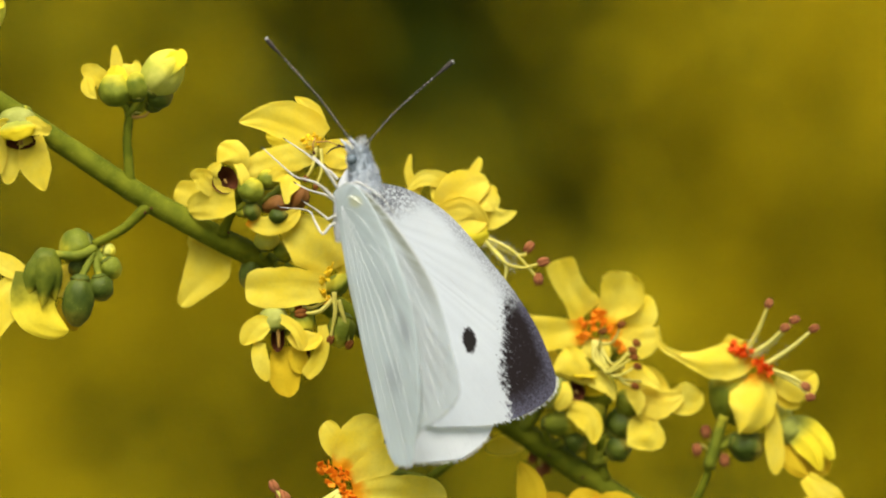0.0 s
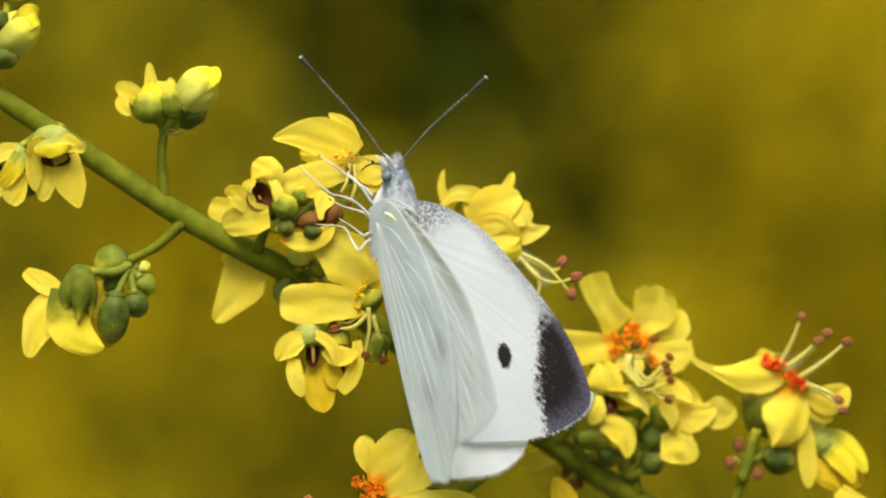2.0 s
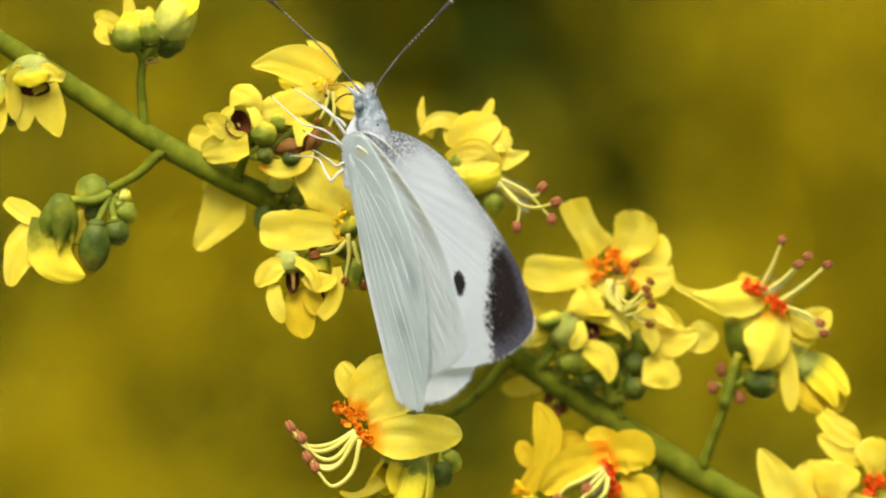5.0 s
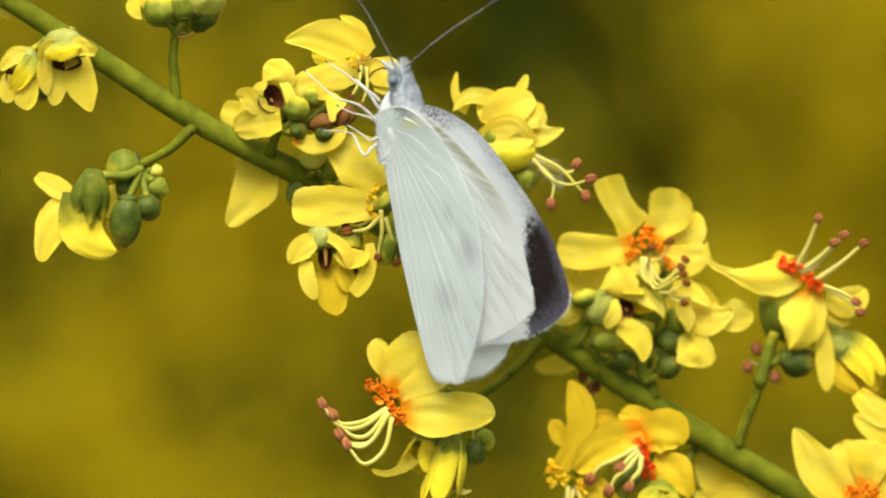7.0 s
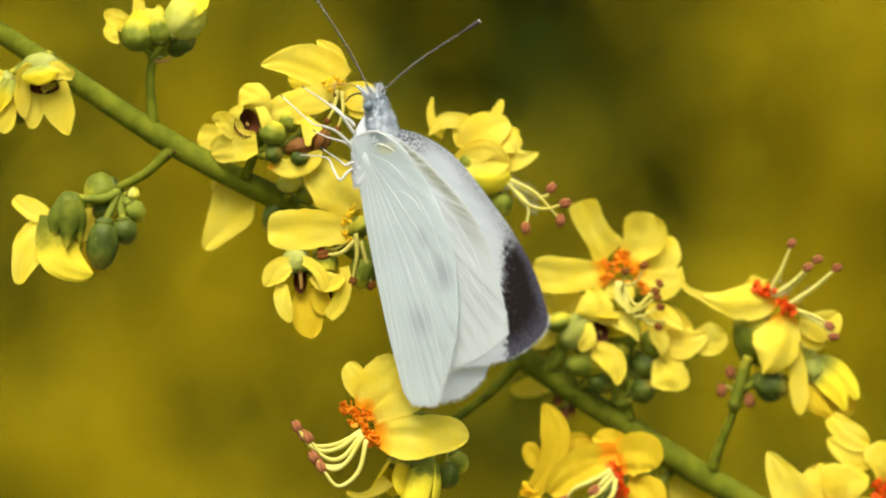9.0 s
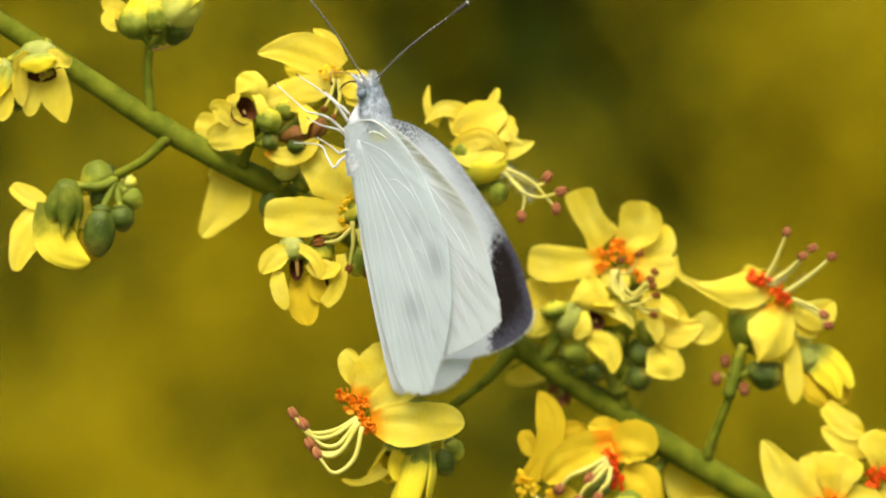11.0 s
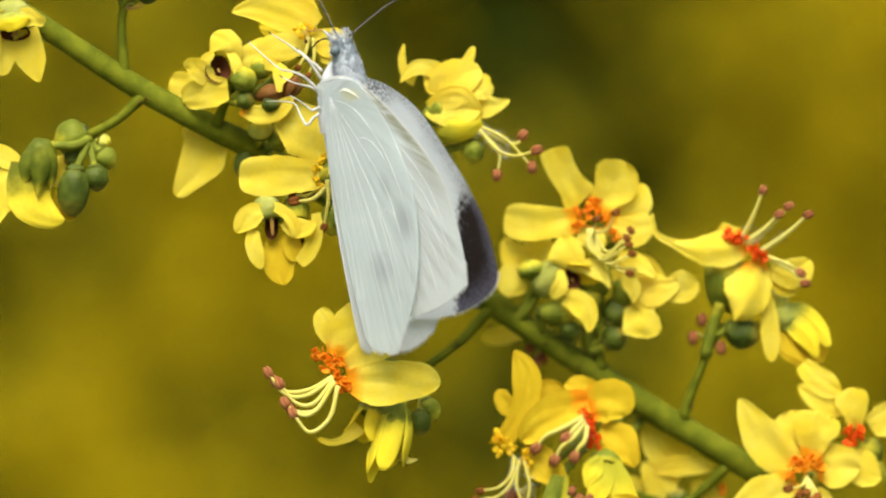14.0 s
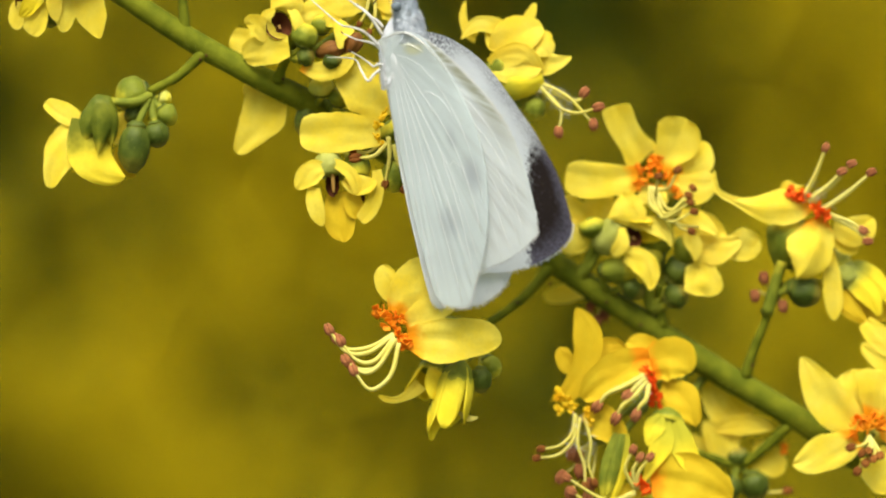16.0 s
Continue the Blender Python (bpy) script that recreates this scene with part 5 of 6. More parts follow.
    pod("ovary", (1351, 665, -158), (1357, 629, -156), 12, f, GREEN, EGG, 3)


def flowers_low():
    # side-facing flower under the wings
    f = flower((700, 711, 60), OPEN + ", long curved filaments")
    petal(f, (691, 670, 48), (659, 602, 54), 46, (4, -2, 6), (0.62, 0.8, 0.93, 1.0, 1.0, 0.95, 0.86, 0.7, 0.4), skew=-0.15)
    petal(f, (692, 687, 64), (760, 598, 72), 80, (-6, -4, 8), BROAD, material=PETAL_RED)
    petal(f, (706, 709, 72), (780, 650, 76), 58, (-2, 6, 10), BLADE, material=PETAL_RED)
    petal(f, (710, 729, 80), (877, 734, 76), 78, (0, -4, 14), (0.50, 0.80, 0.95, 1.0, 1.0, 0.97, 0.88, 0.68, 0.24), material=PETAL_RED, skew=0.12)
    crest(f, [(660, 677, 84), (668, 691, 88), (676, 705, 92), (688, 689, 90), (700, 697, 90), (690, 715, 94), (702, 729, 94), (710, 741, 94), (656, 687, 82), (704, 745, 92)], 10, CREST, 31)
    for pts in ([(685, 723, 90), (644, 746, 100), (604, 750, 100), (582, 732, 96)], [(685, 725, 92), (640, 756, 104), (600, 754, 104), (570, 716, 100)],
                [(686, 729, 94), (652, 770, 106), (620, 770, 106), (591, 736, 104)], [(688, 731, 96), (660, 778, 108), (632, 792, 110), (600, 770, 108)],
                [(694, 739, 98), (680, 796, 110), (644, 822, 112), (614, 788, 110)], [(688, 733, 96), (658, 780, 104), (628, 786, 104), (608, 778, 102)]):
        stamen(f, pts, thick=5.5, size=14, anther=ANTHER_PINK, way=(-0.5, -1))
    pod("calyx", (748, 696, 26), (716, 708, 44), 22, f, GREEN, CUP, 5)
    pedicel(f, [(844, 708, -100), (798, 696, -90), (744, 696, 40)], (8, 7))
    # the closed flowers under it
    f = flower((748, 806, 10), "closed yellow flower with one petal curled outward")
    bell(f, (765, 766, 0), (740, 824, 18), 30, [(180, 1.1, 0.0, 50), (-90, 1.2, 0.1, 40), (30, 1.25, 0.05, 50), (100, 1.1, -0.1, 40)], PETAL_BELL, GREEN)
    petal(f, (732, 810, 26), (658, 831, 26), 30, (-2, 16, 4), (1.0, 0.9, 0.72, 0.56, 0.46, 0.40, 0.36, 0.32, 0.16))
    pedicel(f, [(844, 710, -100), (819, 742, -88), (770, 766, 2)], (7, 6.5))
    f = flower((796, 820, 30), "drooping closed yellow flower with green sepals")
    bell(f, (804, 768, 24), (788, 844, 38), 32, [(180, 1.5, -0.3, 50), (-75, 1.78, -0.2, 40), (80, 1.45, -0.3, 44), (-10, 1.7, -0.28, 44)], PETAL_GREEN, GREEN, 0.62)
    petal(f, (774, 837, 46), (752, 911, 38), 34, (-6, 2, 8), (0.7, 0.9, 1.0, 0.96, 0.85, 0.7, 0.52, 0.36, 0.2), material=PETAL_BELL)
    petal(f, (800, 860, 24), (836, 868, 30), 12, (0, 6, 2), POINT, material=FILAMENT)
    pedicel(f, [(844, 710, -100), (835, 742, -76), (806, 772, 24)], (7.5, 7))
    bud((848, 761, 10), (866, 798, 14), 19, "round green bud by the drooping flower", (845, 710, -98), GREEN)
    bud((840, 780, 24), (838, 826, 28), 19, "small dark green bud by the calyx", (843, 714, -96))

    # the crowded group lower on the stalk
    f = flower((1146, 807, -90), OPEN + ", lower down")
    petal(f, (1146, 787, -88), (1095, 733, -84), 66, (8, -6, 6), BROAD, material=PETAL_SHADED)
    petal(f, (1136, 779, -84), (1210, 787, -74), 82, (2, -18, 10), (0.6, 0.84, 0.97, 1.0, 1.0, 0.95, 0.84, 0.62, 0.3), material=PETAL_SHADED_RED)
    petal(f, (1156, 817, -86), (1220, 883, -76), 74, (12, -8, 10), (0.5, 0.75, 0.92, 1.0, 0.96, 0.84, 0.64, 0.40, 0.08), material=PETAL_SHADED)
    petal(f, (1138, 767, -70), (1018, 836, -58), 66, (-8, -10, 16), (0.6, 0.8, 0.94, 1.0, 1.0, 0.94, 0.82, 0.62, 0.25), material=PETAL_SHADED_RED, cup=0.12)
    crest(f, [(1128, 781, -64), (1136, 792, -60), (1138, 806, -60), (1140, 818, -60), (1148, 828, -62), (1152, 838, -64), (1130, 800, -60)], 11, CREST_RED, 41, "orange-red frilled crest")
    for p in ([(1130, 796, -60), (1114, 812, -50), (1099, 828, -46)], [(1132, 802, -60), (1112, 828, -46), (1090, 846, -42), (1078, 869, -44)],
              [(1136, 808, -60), (1132, 834, -46), (1120, 848, -42), (1114, 863, -44)], [(1128, 792, -60), (1092, 812, -46), (1062, 826, -42), (1045, 848, -46)]):
        stamen(f, p, thick=6, size=15, anther=ANTHER_PINK, hairy=40)
    pod("calyx", (1186, 798, -150), (1161, 805, -118), 24, f, GREEN, CUP, 5)
    pedicel(f, [(1239, 779, -190), (1209, 781, -186), (1185, 798, -152)], (8, 7))
    f = flower((1002, 834, -70), "open yellow flower with yellow crest, pale stamens hanging")
    petal(f, (988, 830, -66), (1006, 674, -56), 52, (32, -4, 10), (0.66, 0.74, 0.82, 0.88, 0.92, 0.94, 0.86, 0.66, 0.2), material=PETAL_SHADED, twist=12)
    petal(f, (1007, 788, -76), (979, 742, -76), 34, (-4, 0, 4), BROAD, material=PETAL_SHADED)
    petal(f, (1018, 808, -80), (1096, 743, -76), 70, (0, -12, 6), BROAD, material=PETAL_SHADED)
    petal(f, (1022, 854, -70), (1100, 934, -62), 62, (6, -12, 8), POINT, material=PETAL_SHADED)
    crest(f, [(972, 834, -50), (984, 828, -48), (996, 836, -48), (982, 852, -48), (1002, 848, -50), (1022, 860, -50), (1030, 870, -50)], 10, CREST_YELLOW, 47, "yellow warty crest")
    for p in ([(1006, 862, -54), (1000, 896, -44), (978, 918, -42), (946, 924, -40)], [(1006, 866, -54), (1002, 908, -42), (976, 934, -42), (938, 940, -40)],
              [(1014, 868, -56), (1010, 912, -44), (1022, 952, -46), (1024, 989, -44)], [(1022, 866, -56), (1034, 914, -42), (1030, 950, -46), (1040, 983, -44)]):
        stamen(f, p, thick=4.4, size=11, hairy=80)
    pod("calyx", (1051, 827, -120), (1021, 835, -98), 22, f, GREEN, CUP, 5)
    pedicel(f, [(1187, 749, -172), (1119, 790, -150), (1051, 825, -110)], (8, 7))
    f = flower((1162, 880, -70), "hanging yellow flower with parted pointed petals")
    throat(f, (1178, 906, -64), 8, 18, (0, 0.2, 1), False)
    bell(f, (1172, 851, -90), (1164, 910, -66), 32, [(180, 1.5, 0.2, 46)], PETAL_GREEN, GREEN)
    petal(f, (1164, 872, -58), (1125, 984, -50), 44, (10, 0, 10), (0.5, 0.8, 0.96, 1.0, 0.9, 0.72, 0.5, 0.3, 0.08), material=PETAL_GREEN, twist=-15)
    petal(f, (1184, 874, -60), (1239, 986, -50), 46, (-6, 6, 10), (0.5, 0.8, 0.96, 1.0, 0.92, 0.76, 0.54, 0.32, 0.08), material=PETAL_GREEN, twist=15)
    petal(f, (1160, 864, -56), (1134, 918, -50), 36, (-4, 0, 6), POINT, material=PETAL_GREEN)
    pedicel(f, [(1237, 787, -196), (1203, 832, -180), (1174, 855, -96)], (8, 7))
    b = bud((1088, 892, -72), (1062, 1017, -62), 19, "long slender olive-green bud", (1141, 831, -130), GREEN, 5)
    for du, dv, dd, wide in ((-10, 4, 16, 26), (12, 8, 14, 24), (2, -6, 22, 18)):
        petal(b, (1088 + du * 0.5, 896, -66 + dd * 0.7), (1062 + du * 0.7, 1013 + dv, -60 + dd * 0.5), wide, (du * 0.5, 0, 6), (0.7, 0.86, 0.96, 1.0, 0.98, 0.88, 0.7, 0.48, 0.14), material=PETAL_GREEN if du > 10 else GREEN, name="sepal", fold=-0.2)
    f = flower((1133, 990, -60), "broad yellow flower with red crest at the foot of the group")
    petal(f, (1139, 978, -56), (1283, 1014, -48), 96, (4, -18, 12), BROAD, material=PETAL_SHADED_RED)
    petal(f, (1133, 1000, -60), (1213, 1084, -52), 80, shape=BROAD, material=PETAL_SHADED)
    petal(f, (1123, 994, -62), (1063, 1065, -56), 60, shape=BROAD, material=PETAL_SHADED)
    crest(f, [(1115, 973, -40), (1125, 985, -38), (1133, 995, -38)], 11, CREST_RED, 53, "red frilled crest")
    for p in ([(1113, 995, -46), (1095, 959, -36), (1109, 925, -32)], [(1115, 994, -46), (1109, 963, -36), (1121, 939, -32)], [(1117, 994, -46), (1119, 965, -36), (1139, 938, -32)],
              [(1113, 999, -46), (1063, 1015, -36), (992, 975, -32)], [(1113, 1001, -46), (1053, 1029, -36), (1001, 1001, -32)]):
        stamen(f, p, thick=5, size=12, anther=ANTHER_PINK)
    pod("calyx", (1162, 1014, -100), (1139, 992, -64), 28, f, GREEN, CUP, 5)
    pedicel(f, [(1203, 761, -186), (1177, 886, -150), (1162, 1011, -100)], (8, 7))
    f = flower((1022, 964, -110), "faded flower with a bunch of pink-brown anthers")
    for tip, way in (((1000, 931, -66), (-0.2, 1)), ((1014, 962, -62), (0.1, 1)), ((1032, 986, -60), (0.2, 1)), ((982, 973, -64), (-0.6, 1)), ((998, 1002, -62), (0.1, 1)), ((1010, 934, -74), (0.2, 1)), ((1028, 1013, -62), (0, 1))):
        stamen(f, [(1042, 907, -110), (tip[0] * 0.4 + 628, tip[1] * 0.5 + 450, -88), tip], thick=3, size=17, way=way, anther=ANTHER_PINK)
    pod("ovary", (1061, 883, -120), (1038, 917, -108), 16, f, GREEN, EGG, 3)
    pedicel(f, [(1190, 747, -176), (1121, 832, -150), (1061, 885, -120)], (7, 6))

    # paler flower behind the stalk
    f = flower((1291, 920, -215), "pale yellow flower on a twig behind the stalk")
    petal(f, (1309, 877, -216), (1230, 777, -210), 84, (-8, 14, 8), (0.8, 1.0, 0.96, 0.85, 0.72, 0.58, 0.42, 0.25, 0.06))
    petal(f, (1253, 887, -204), (1359, 883, -196), 40, (0, -8, 10), (0.3, 0.62, 0.86, 1.0, 1.0, 0.92, 0.74, 0.5, 0.1))
    petal(f, (1277, 947, -210), (1231, 871, -204), 54, (4, -6, 6), (0.6, 0.8, 0.95, 1.0, 0.95, 0.85, 0.7, 0.5, 0.15))
    petal(f, (1317, 925, -216), (1359, 971, -208), 66, (8, -8, 6), BROAD)
    petal(f, (1239, 921, -214), (1195, 911, -208), 34, (0, -6, 6), BROAD)
    crest(f, [(1373, 916, -194)], 9, CREST, 61)
    pod("calyx", (1297, 957, -212), (1291, 917, -212), 22, f, GREEN_DARK, CUP, 5, 0.12)
    bud((1317, 961, -205), (1331, 1011, -200), 26, "ribbed green bud under the twig", (1299, 955, -210), GREEN_DARK)
    bud((1287, 971, -200), (1275, 1010, -196), 20, "dark green bud under the twig", (1291, 949, -206))
    f = flower((1371, 1001, -205), "lone brown anther on a pale thread")
    stamen(f, [(1331, 999, -200), (1353, 997, -200), (1381, 994, -198)], size=12)
    # flowers at the foot of the stalk
    f = flower((1522, 888, -90), OPEN + ", at the bottom")
    petal(f, (1506, 878, -88), (1406, 758, -78), 80, (-2, 12, 10), (0.55, 0.78, 0.95, 1.0, 0.97, 0.84, 0.64, 0.42, 0.14), skew=-0.15)
    petal(f, (1512, 862, -96), (1498, 778, -96), 76, (0, 0, 6), BROAD)
    petal(f, (1532, 864, -84), (1554, 782, -74), 84, (0, -4, 10), BLUNT, material=PETAL_RED)
    petal(f, (1505, 902, -84), (1391, 949, -74), 70, (6, 8, 10), (0.5, 0.7, 0.86, 0.97, 1.0, 0.94, 0.78, 0.52, 0.14), material=PETAL_RED, skew=0.15)
    petal(f, (1542, 882, -90), (1623, 882, -82), 76, (0, -6, 8), BROAD, material=PETAL_RED)
    petal(f, (1533, 922, -90), (1563, 1002, -82), 70, shape=BROAD)
    crest(f, [(1509, 878, -64), (1517, 868, -64), (1529, 864, -64), (1541, 870, -64), (1549, 880, -64), (1503, 891, -64), (1521, 882, -66), (1535, 884, -66)], 11, CREST, 71)
    for tip in ((1495, 919, -44), (1515, 929, -40), (1527, 925, -38), (1535, 939, -38), (1507, 961, -40), (1547, 933, -42), (1521, 947, -38)):
        b = (1527, 898, -74)
        stamen(f, [b, ((b[0] + tip[0]) / 2 + 6, (b[1] + tip[1]) / 2 + 6, -52), tip], thick=4, size=12)
    pod("calyx", (1552, 921, -150), (1532, 896, -122), 24, f, GREEN, CUP, 5)
    pedicel(f, [(1572, 985, -172), (1562, 949, -160), (1552, 917, -138)], (8, 7))
    f = flower((1625, 822, -110), "yellow flower with red crest beyond the stalk's foot")
    petal(f, (1596, 770, -112), (1512, 734, -106), 50, (2, 10, 6), BROAD)
    petal(f, (1614, 810, -100), (1606, 738, -92), 62, (0, -2, 8), BLUNT)
    petal(f, (1604, 850, -104), (1660, 900, -96), 60, (-10, 6, 6), BROAD)
    petal(f, (1640, 810, -108), (1700, 770, -100), 60, shape=BROAD)
    crest(f, [(1606, 818, -84), (1616, 830, -82), (1626, 816, -84), (1600, 836, -84)], 12, CREST_RED, 73, "red frilled crest")
    pod("calyx", (1650, 870, -160), (1632, 834, -136), 24, f, GREEN, CUP, 5)
    pedicel(f, [(1690, 1072, -176), (1690, 960, -165), (1650, 868, -148)], (9, 8))


flower_stem()
flowers_left()
flowers_middle()
flowers_right()
flowers_low()

# ---- the butterfly ----
# Its axes: origin at the wing roots; "back" points away from the legs, "tail" along the body.
ROOT = (677, 206, 190)
LEAN = math.atan2(0.2, 0.98)
BACK, TAIL, NEAR = Vector((math.cos(LEAN), -math.sin(LEAN), 0)), Vector((math.sin(LEAN), math.cos(LEAN), 0)), Vector((0, 0, 1))


def on_body(a, b, d=0.0):
    return Vector(ROOT) + BACK * a + TAIL * b + NEAR * d


def wing_at(a, b, tilt, camber=0.0, shift=0.0):
    t = radians(tilt)
    lift = camber * math.sin(math.pi * min(1, max(0, a / 380))) + shift
    return on_body(a * math.cos(t) - lift * math.sin(t), b, a * math.sin(t) + lift * math.cos(t))


def wing(bug, name, outline, root, tilt, material, camber, shift, veins, label, fringe):
    """A wing as a thin cambered shell, with raised veins and a fringe of hairs on its outer edge."""
    edge = spline([Vector((a, b, 0)) for a, b in outline], 150)
    r = Vector((*root, 0))
    rows = 22
    bm = bmesh.new()
    lay = bm.loops.layers.uv.verify()
    lay2 = bm.loops.layers.uv.new("edge")
    uvs, rims = {}, {}

    def grid(off):
        out = []
        for i in range(rows + 1):
            s = (i + 0.02) / (rows + 0.02)
            row = []
            for k, e in enumerate(edge):
                q = r.lerp(e, s)
                wave = (0.25 * math.sin(k * 0.9) * math.sin(math.pi * s) + (0.15 if tilt < 0 else 0.25 if name == "fore_wing" else 0.3) * math.sin(k * 0.62 + 1.5 * s)) * s + 1.6 * noise.noise(Vector((q.x / 90, q.y / 90, tilt)))
                v = bm.verts.new(pt(wing_at(q.x, q.y, tilt, camber, shift + wave + off)))
                uvs[v] = (q.x / 500, q.y / 500)
                rims[v] = (k / 150, s)
                row.append(v)
            out.append(row)
        return out

    f, g = grid(0.8), grid(-0.8)
    for i in range(rows):
        for k in range(len(edge) - 1):
            bm.faces.new((f[i][k], f[i][k + 1], f[i + 1][k + 1], f[i + 1][k]))
            bm.faces.new((g[i][k + 1], g[i][k], g[i + 1][k], g[i + 1][k + 1]))
    for k in range(len(edge) - 1):
        rim = []
        for v in (f[rows][k], f[rows][k + 1], g[rows][k + 1], g[rows][k]):
            c = bm.verts.new(v.co)
            uvs[c], rims[c] = uvs[v], rims[v]
            rim.append(c)
        bm.faces.new(rim)
    for face in bm.faces:
        for lo in face.loops:
            lo[lay].uv = uvs[lo.vert]
            lo[lay2].uv = rims[lo.vert]
    w = part(name, bm, material, bug, label, recalc=False)
    w["side"] = "far" if tilt < 0 else "near"
    for line in veins:
        vb = bmesh.new()
        pts = spline([Vector((a, b, 0)) for a, b in line], 16)
        world_pts = []
        for q in pts:
            wave = 1.6 * noise.noise(Vector((q.x / 90, q.y / 90, tilt)))
            world_pts.append(pt(wing_at(q.x, q.y, tilt, camber, shift + wave + (0.75 if tilt > 0 else 0.6))))
        stout = 0.75 if tilt > 0 else 0.5
        tube_into(vb, world_pts, [stout * min(1.0, 0.35 + i / 6) * (1.0 - 0.5 * i / 16) * U for i in range(17)], 6)
        part("vein", vb, VEIN, w)
    fb = bmesh.new()
    rnd = random.Random(len(outline))
    lo_k, hi_k = fringe
    for k in range(int(lo_k * 150), int(hi_k * 150)):
        for _ in range(5):
            q = edge[k].lerp(edge[k + 1], rnd.random())
            out = (q - r).normalized()
            tip = q + out * rnd.uniform(3, 9) + Vector((rnd.uniform(-2, 2), rnd.uniform(-2, 2), 0))
            side = Vector((-out.y, out.x, 0)) * 0.7
            fb.faces.new([fb.verts.new(pt(wing_at(z.x, z.y, tilt, camber, shift))) for z in (q - side, q + side, tip)])
    tagged(part("fringe", fb, FUR_WHITE, w, "fine pale fringe of hairs"), kind="stuff")
    return w


def fur(parent, foot, tip, radius, profile, count, length, material, seed, lean=0.5, name="fur"):
    """Short hairs standing on a body of revolution."""
    rnd = random.Random(seed)
    a, b = Vector(foot), Vector(tip)
    t = (b - a).normalized()
    side = t.orthogonal().normalized()
    up = t.cross(side)
    bm = bmesh.new()
    for _ in range(count):
        s, ang = rnd.random(), rnd.uniform(0, 2 * math.pi)
        out = math.cos(ang) * side + math.sin(ang) * up
        r = radius * float(np.interp(s, np.linspace(0, 1, len(profile)), profile)) * 0.96
        q = a.lerp(b, s) + out * r
        way = (out + t * lean + Vector((rnd.uniform(-1, 1), rnd.uniform(-1, 1), rnd.uniform(-1, 1))) * 0.45).normalized()
        w = way.cross(out if abs(way.dot(out)) < 0.98 else t).normalized() * rnd.uniform(0.5, 0.9)
        e = q + way * length * rnd.uniform(0.5, 1.2)
        bend = q.lerp(e, 0.55) + out * length * 0.08
        bm.faces.new([bm.verts.new(pt(z)) for z in (q - w, q + w, bend + w * 0.7, e, bend - w * 0.7)])
    return tagged(part(name, bm, material, parent, recalc=False), kind="stuff")


def butterfly():
    bug = thing("butterfly", ROOT, "white butterfly feeding, wings half raised, black wing tip and spot", "butterfly")

    # far pair: upper sides towards the camera
    wing(bug, "hind_wing", [(0, 10), (110, 60), (200, 190), (240, 312), (248, 408), (240, 442), (216, 470), (164, 492), (110, 491), (54, 480), (36, 430), (16, 250), (8, 90), (0, 10)],
         (10, 30), -32, WING_UPPER_HIND, 6, -3, [[(10, 30), (120, 260), (190, 482)], [(10, 30), (90, 270), (138, 495)], [(10, 30), (60, 300), (80, 490)]],
         "white upper side of the hind wing", (0.45, 0.75))
    wing(bug, "fore_wing", [(0, 0), (60, -18), (112, -8), (165, 18), (222, 66), (276, 143), (325, 222), (360, 296), (377, 366), (377, 398), (357, 421), (302, 440), (225, 446),
                            (150, 436), (92, 420), (58, 350), (16, 180), (0, 0)],
         (6, 8), -30, WING_UPPER, 8, 0,
         [[(20, 8), (150, 50), (225, 128), (262, 188)], [(20, 10), (130, 90), (200, 180), (244, 240)], [(20, 12), (110, 130), (160, 240), (180, 300)],
          [(20, 14), (90, 150), (150, 290), (232, 430)], [(110, 130), (150, 140), (180, 150)], [(16, 14), (70, 180), (120, 320), (170, 430)]],
         "white upper side of the fore wing, black tip, black spot and grey-dusted root", (0.5, 0.8))

    # near pair: undersides towards the camera
    wing(bug, "fore_wing", [(0, -12), (30, -24), (62, -22), (110, 16), (160, 82), (196, 146), (216, 210), (225, 300), (223, 356), (212, 384), (164, 411), (110, 425), (60, 430), (10, 250), (0, 100), (0, -12)],
         (12, 10), 35, WING_UNDER_FORE, 10, -3,
         [[(20, 10), (120, 90), (176, 180), (206, 300)], [(20, 12), (130, 160), (177, 270), (198, 364)], [(20, 14), (120, 180), (166, 290), (186, 392)], [(20, 14), (110, 190), (150, 300), (166, 406)],
          [(20, 14), (100, 200), (136, 310), (146, 414)], [(20, 14), (90, 210), (120, 320), (126, 420)], [(20, 10), (140, 150), (189, 260), (201, 338)]],
         "white underside of the fore wing, mostly tucked behind the hind wing", (0.5, 0.8))
    fore = bug.children[-1]
    hind = wing(bug, "hind_wing", [(10, 8), (4, 58), (0, 163), (2, 334), (8, 430), (13, 460), (26, 479), (58, 486), (74, 477), (87, 451), (107, 416), (126, 370), (141, 321), (153, 229), (147, 151),
                                   (122, 62), (88, -4), (60, -22), (30, -16), (10, 8)],
                (24, 12), 35, WING_UNDER, 12, 4,
                [[(24, 12), (70, 40), (108, 110), (130, 200), (137, 306)], [(24, 12), (62, 90), (100, 180), (116, 280), (122, 358)], [(24, 12), (54, 120), (84, 230), (98, 330), (103, 406)],
                 [(24, 12), (44, 130), (66, 260), (78, 360), (80, 448)], [(24, 12), (36, 140), (46, 270), (54, 390), (58, 480)], [(22, 14), (24, 150), (28, 300), (34, 420), (38, 476)],
                 [(20, 16), (12, 160), (12, 320), (18, 456)], [(62, 90), (80, 92), (100, 112), (112, 140)], [(84, 230), (96, 222), (110, 236)], [(74, 190), (88, 320), (90, 428)]],
                "white underside of the hind wing with greenish sheen", (0.2, 0.6))
    bm = bmesh.new()
    line = spline([Vector((a, b, 0)) for a, b in ((16, -16), (40, -23), (62, -22), (88, -6), (112, 18), (134, 50))], 28)
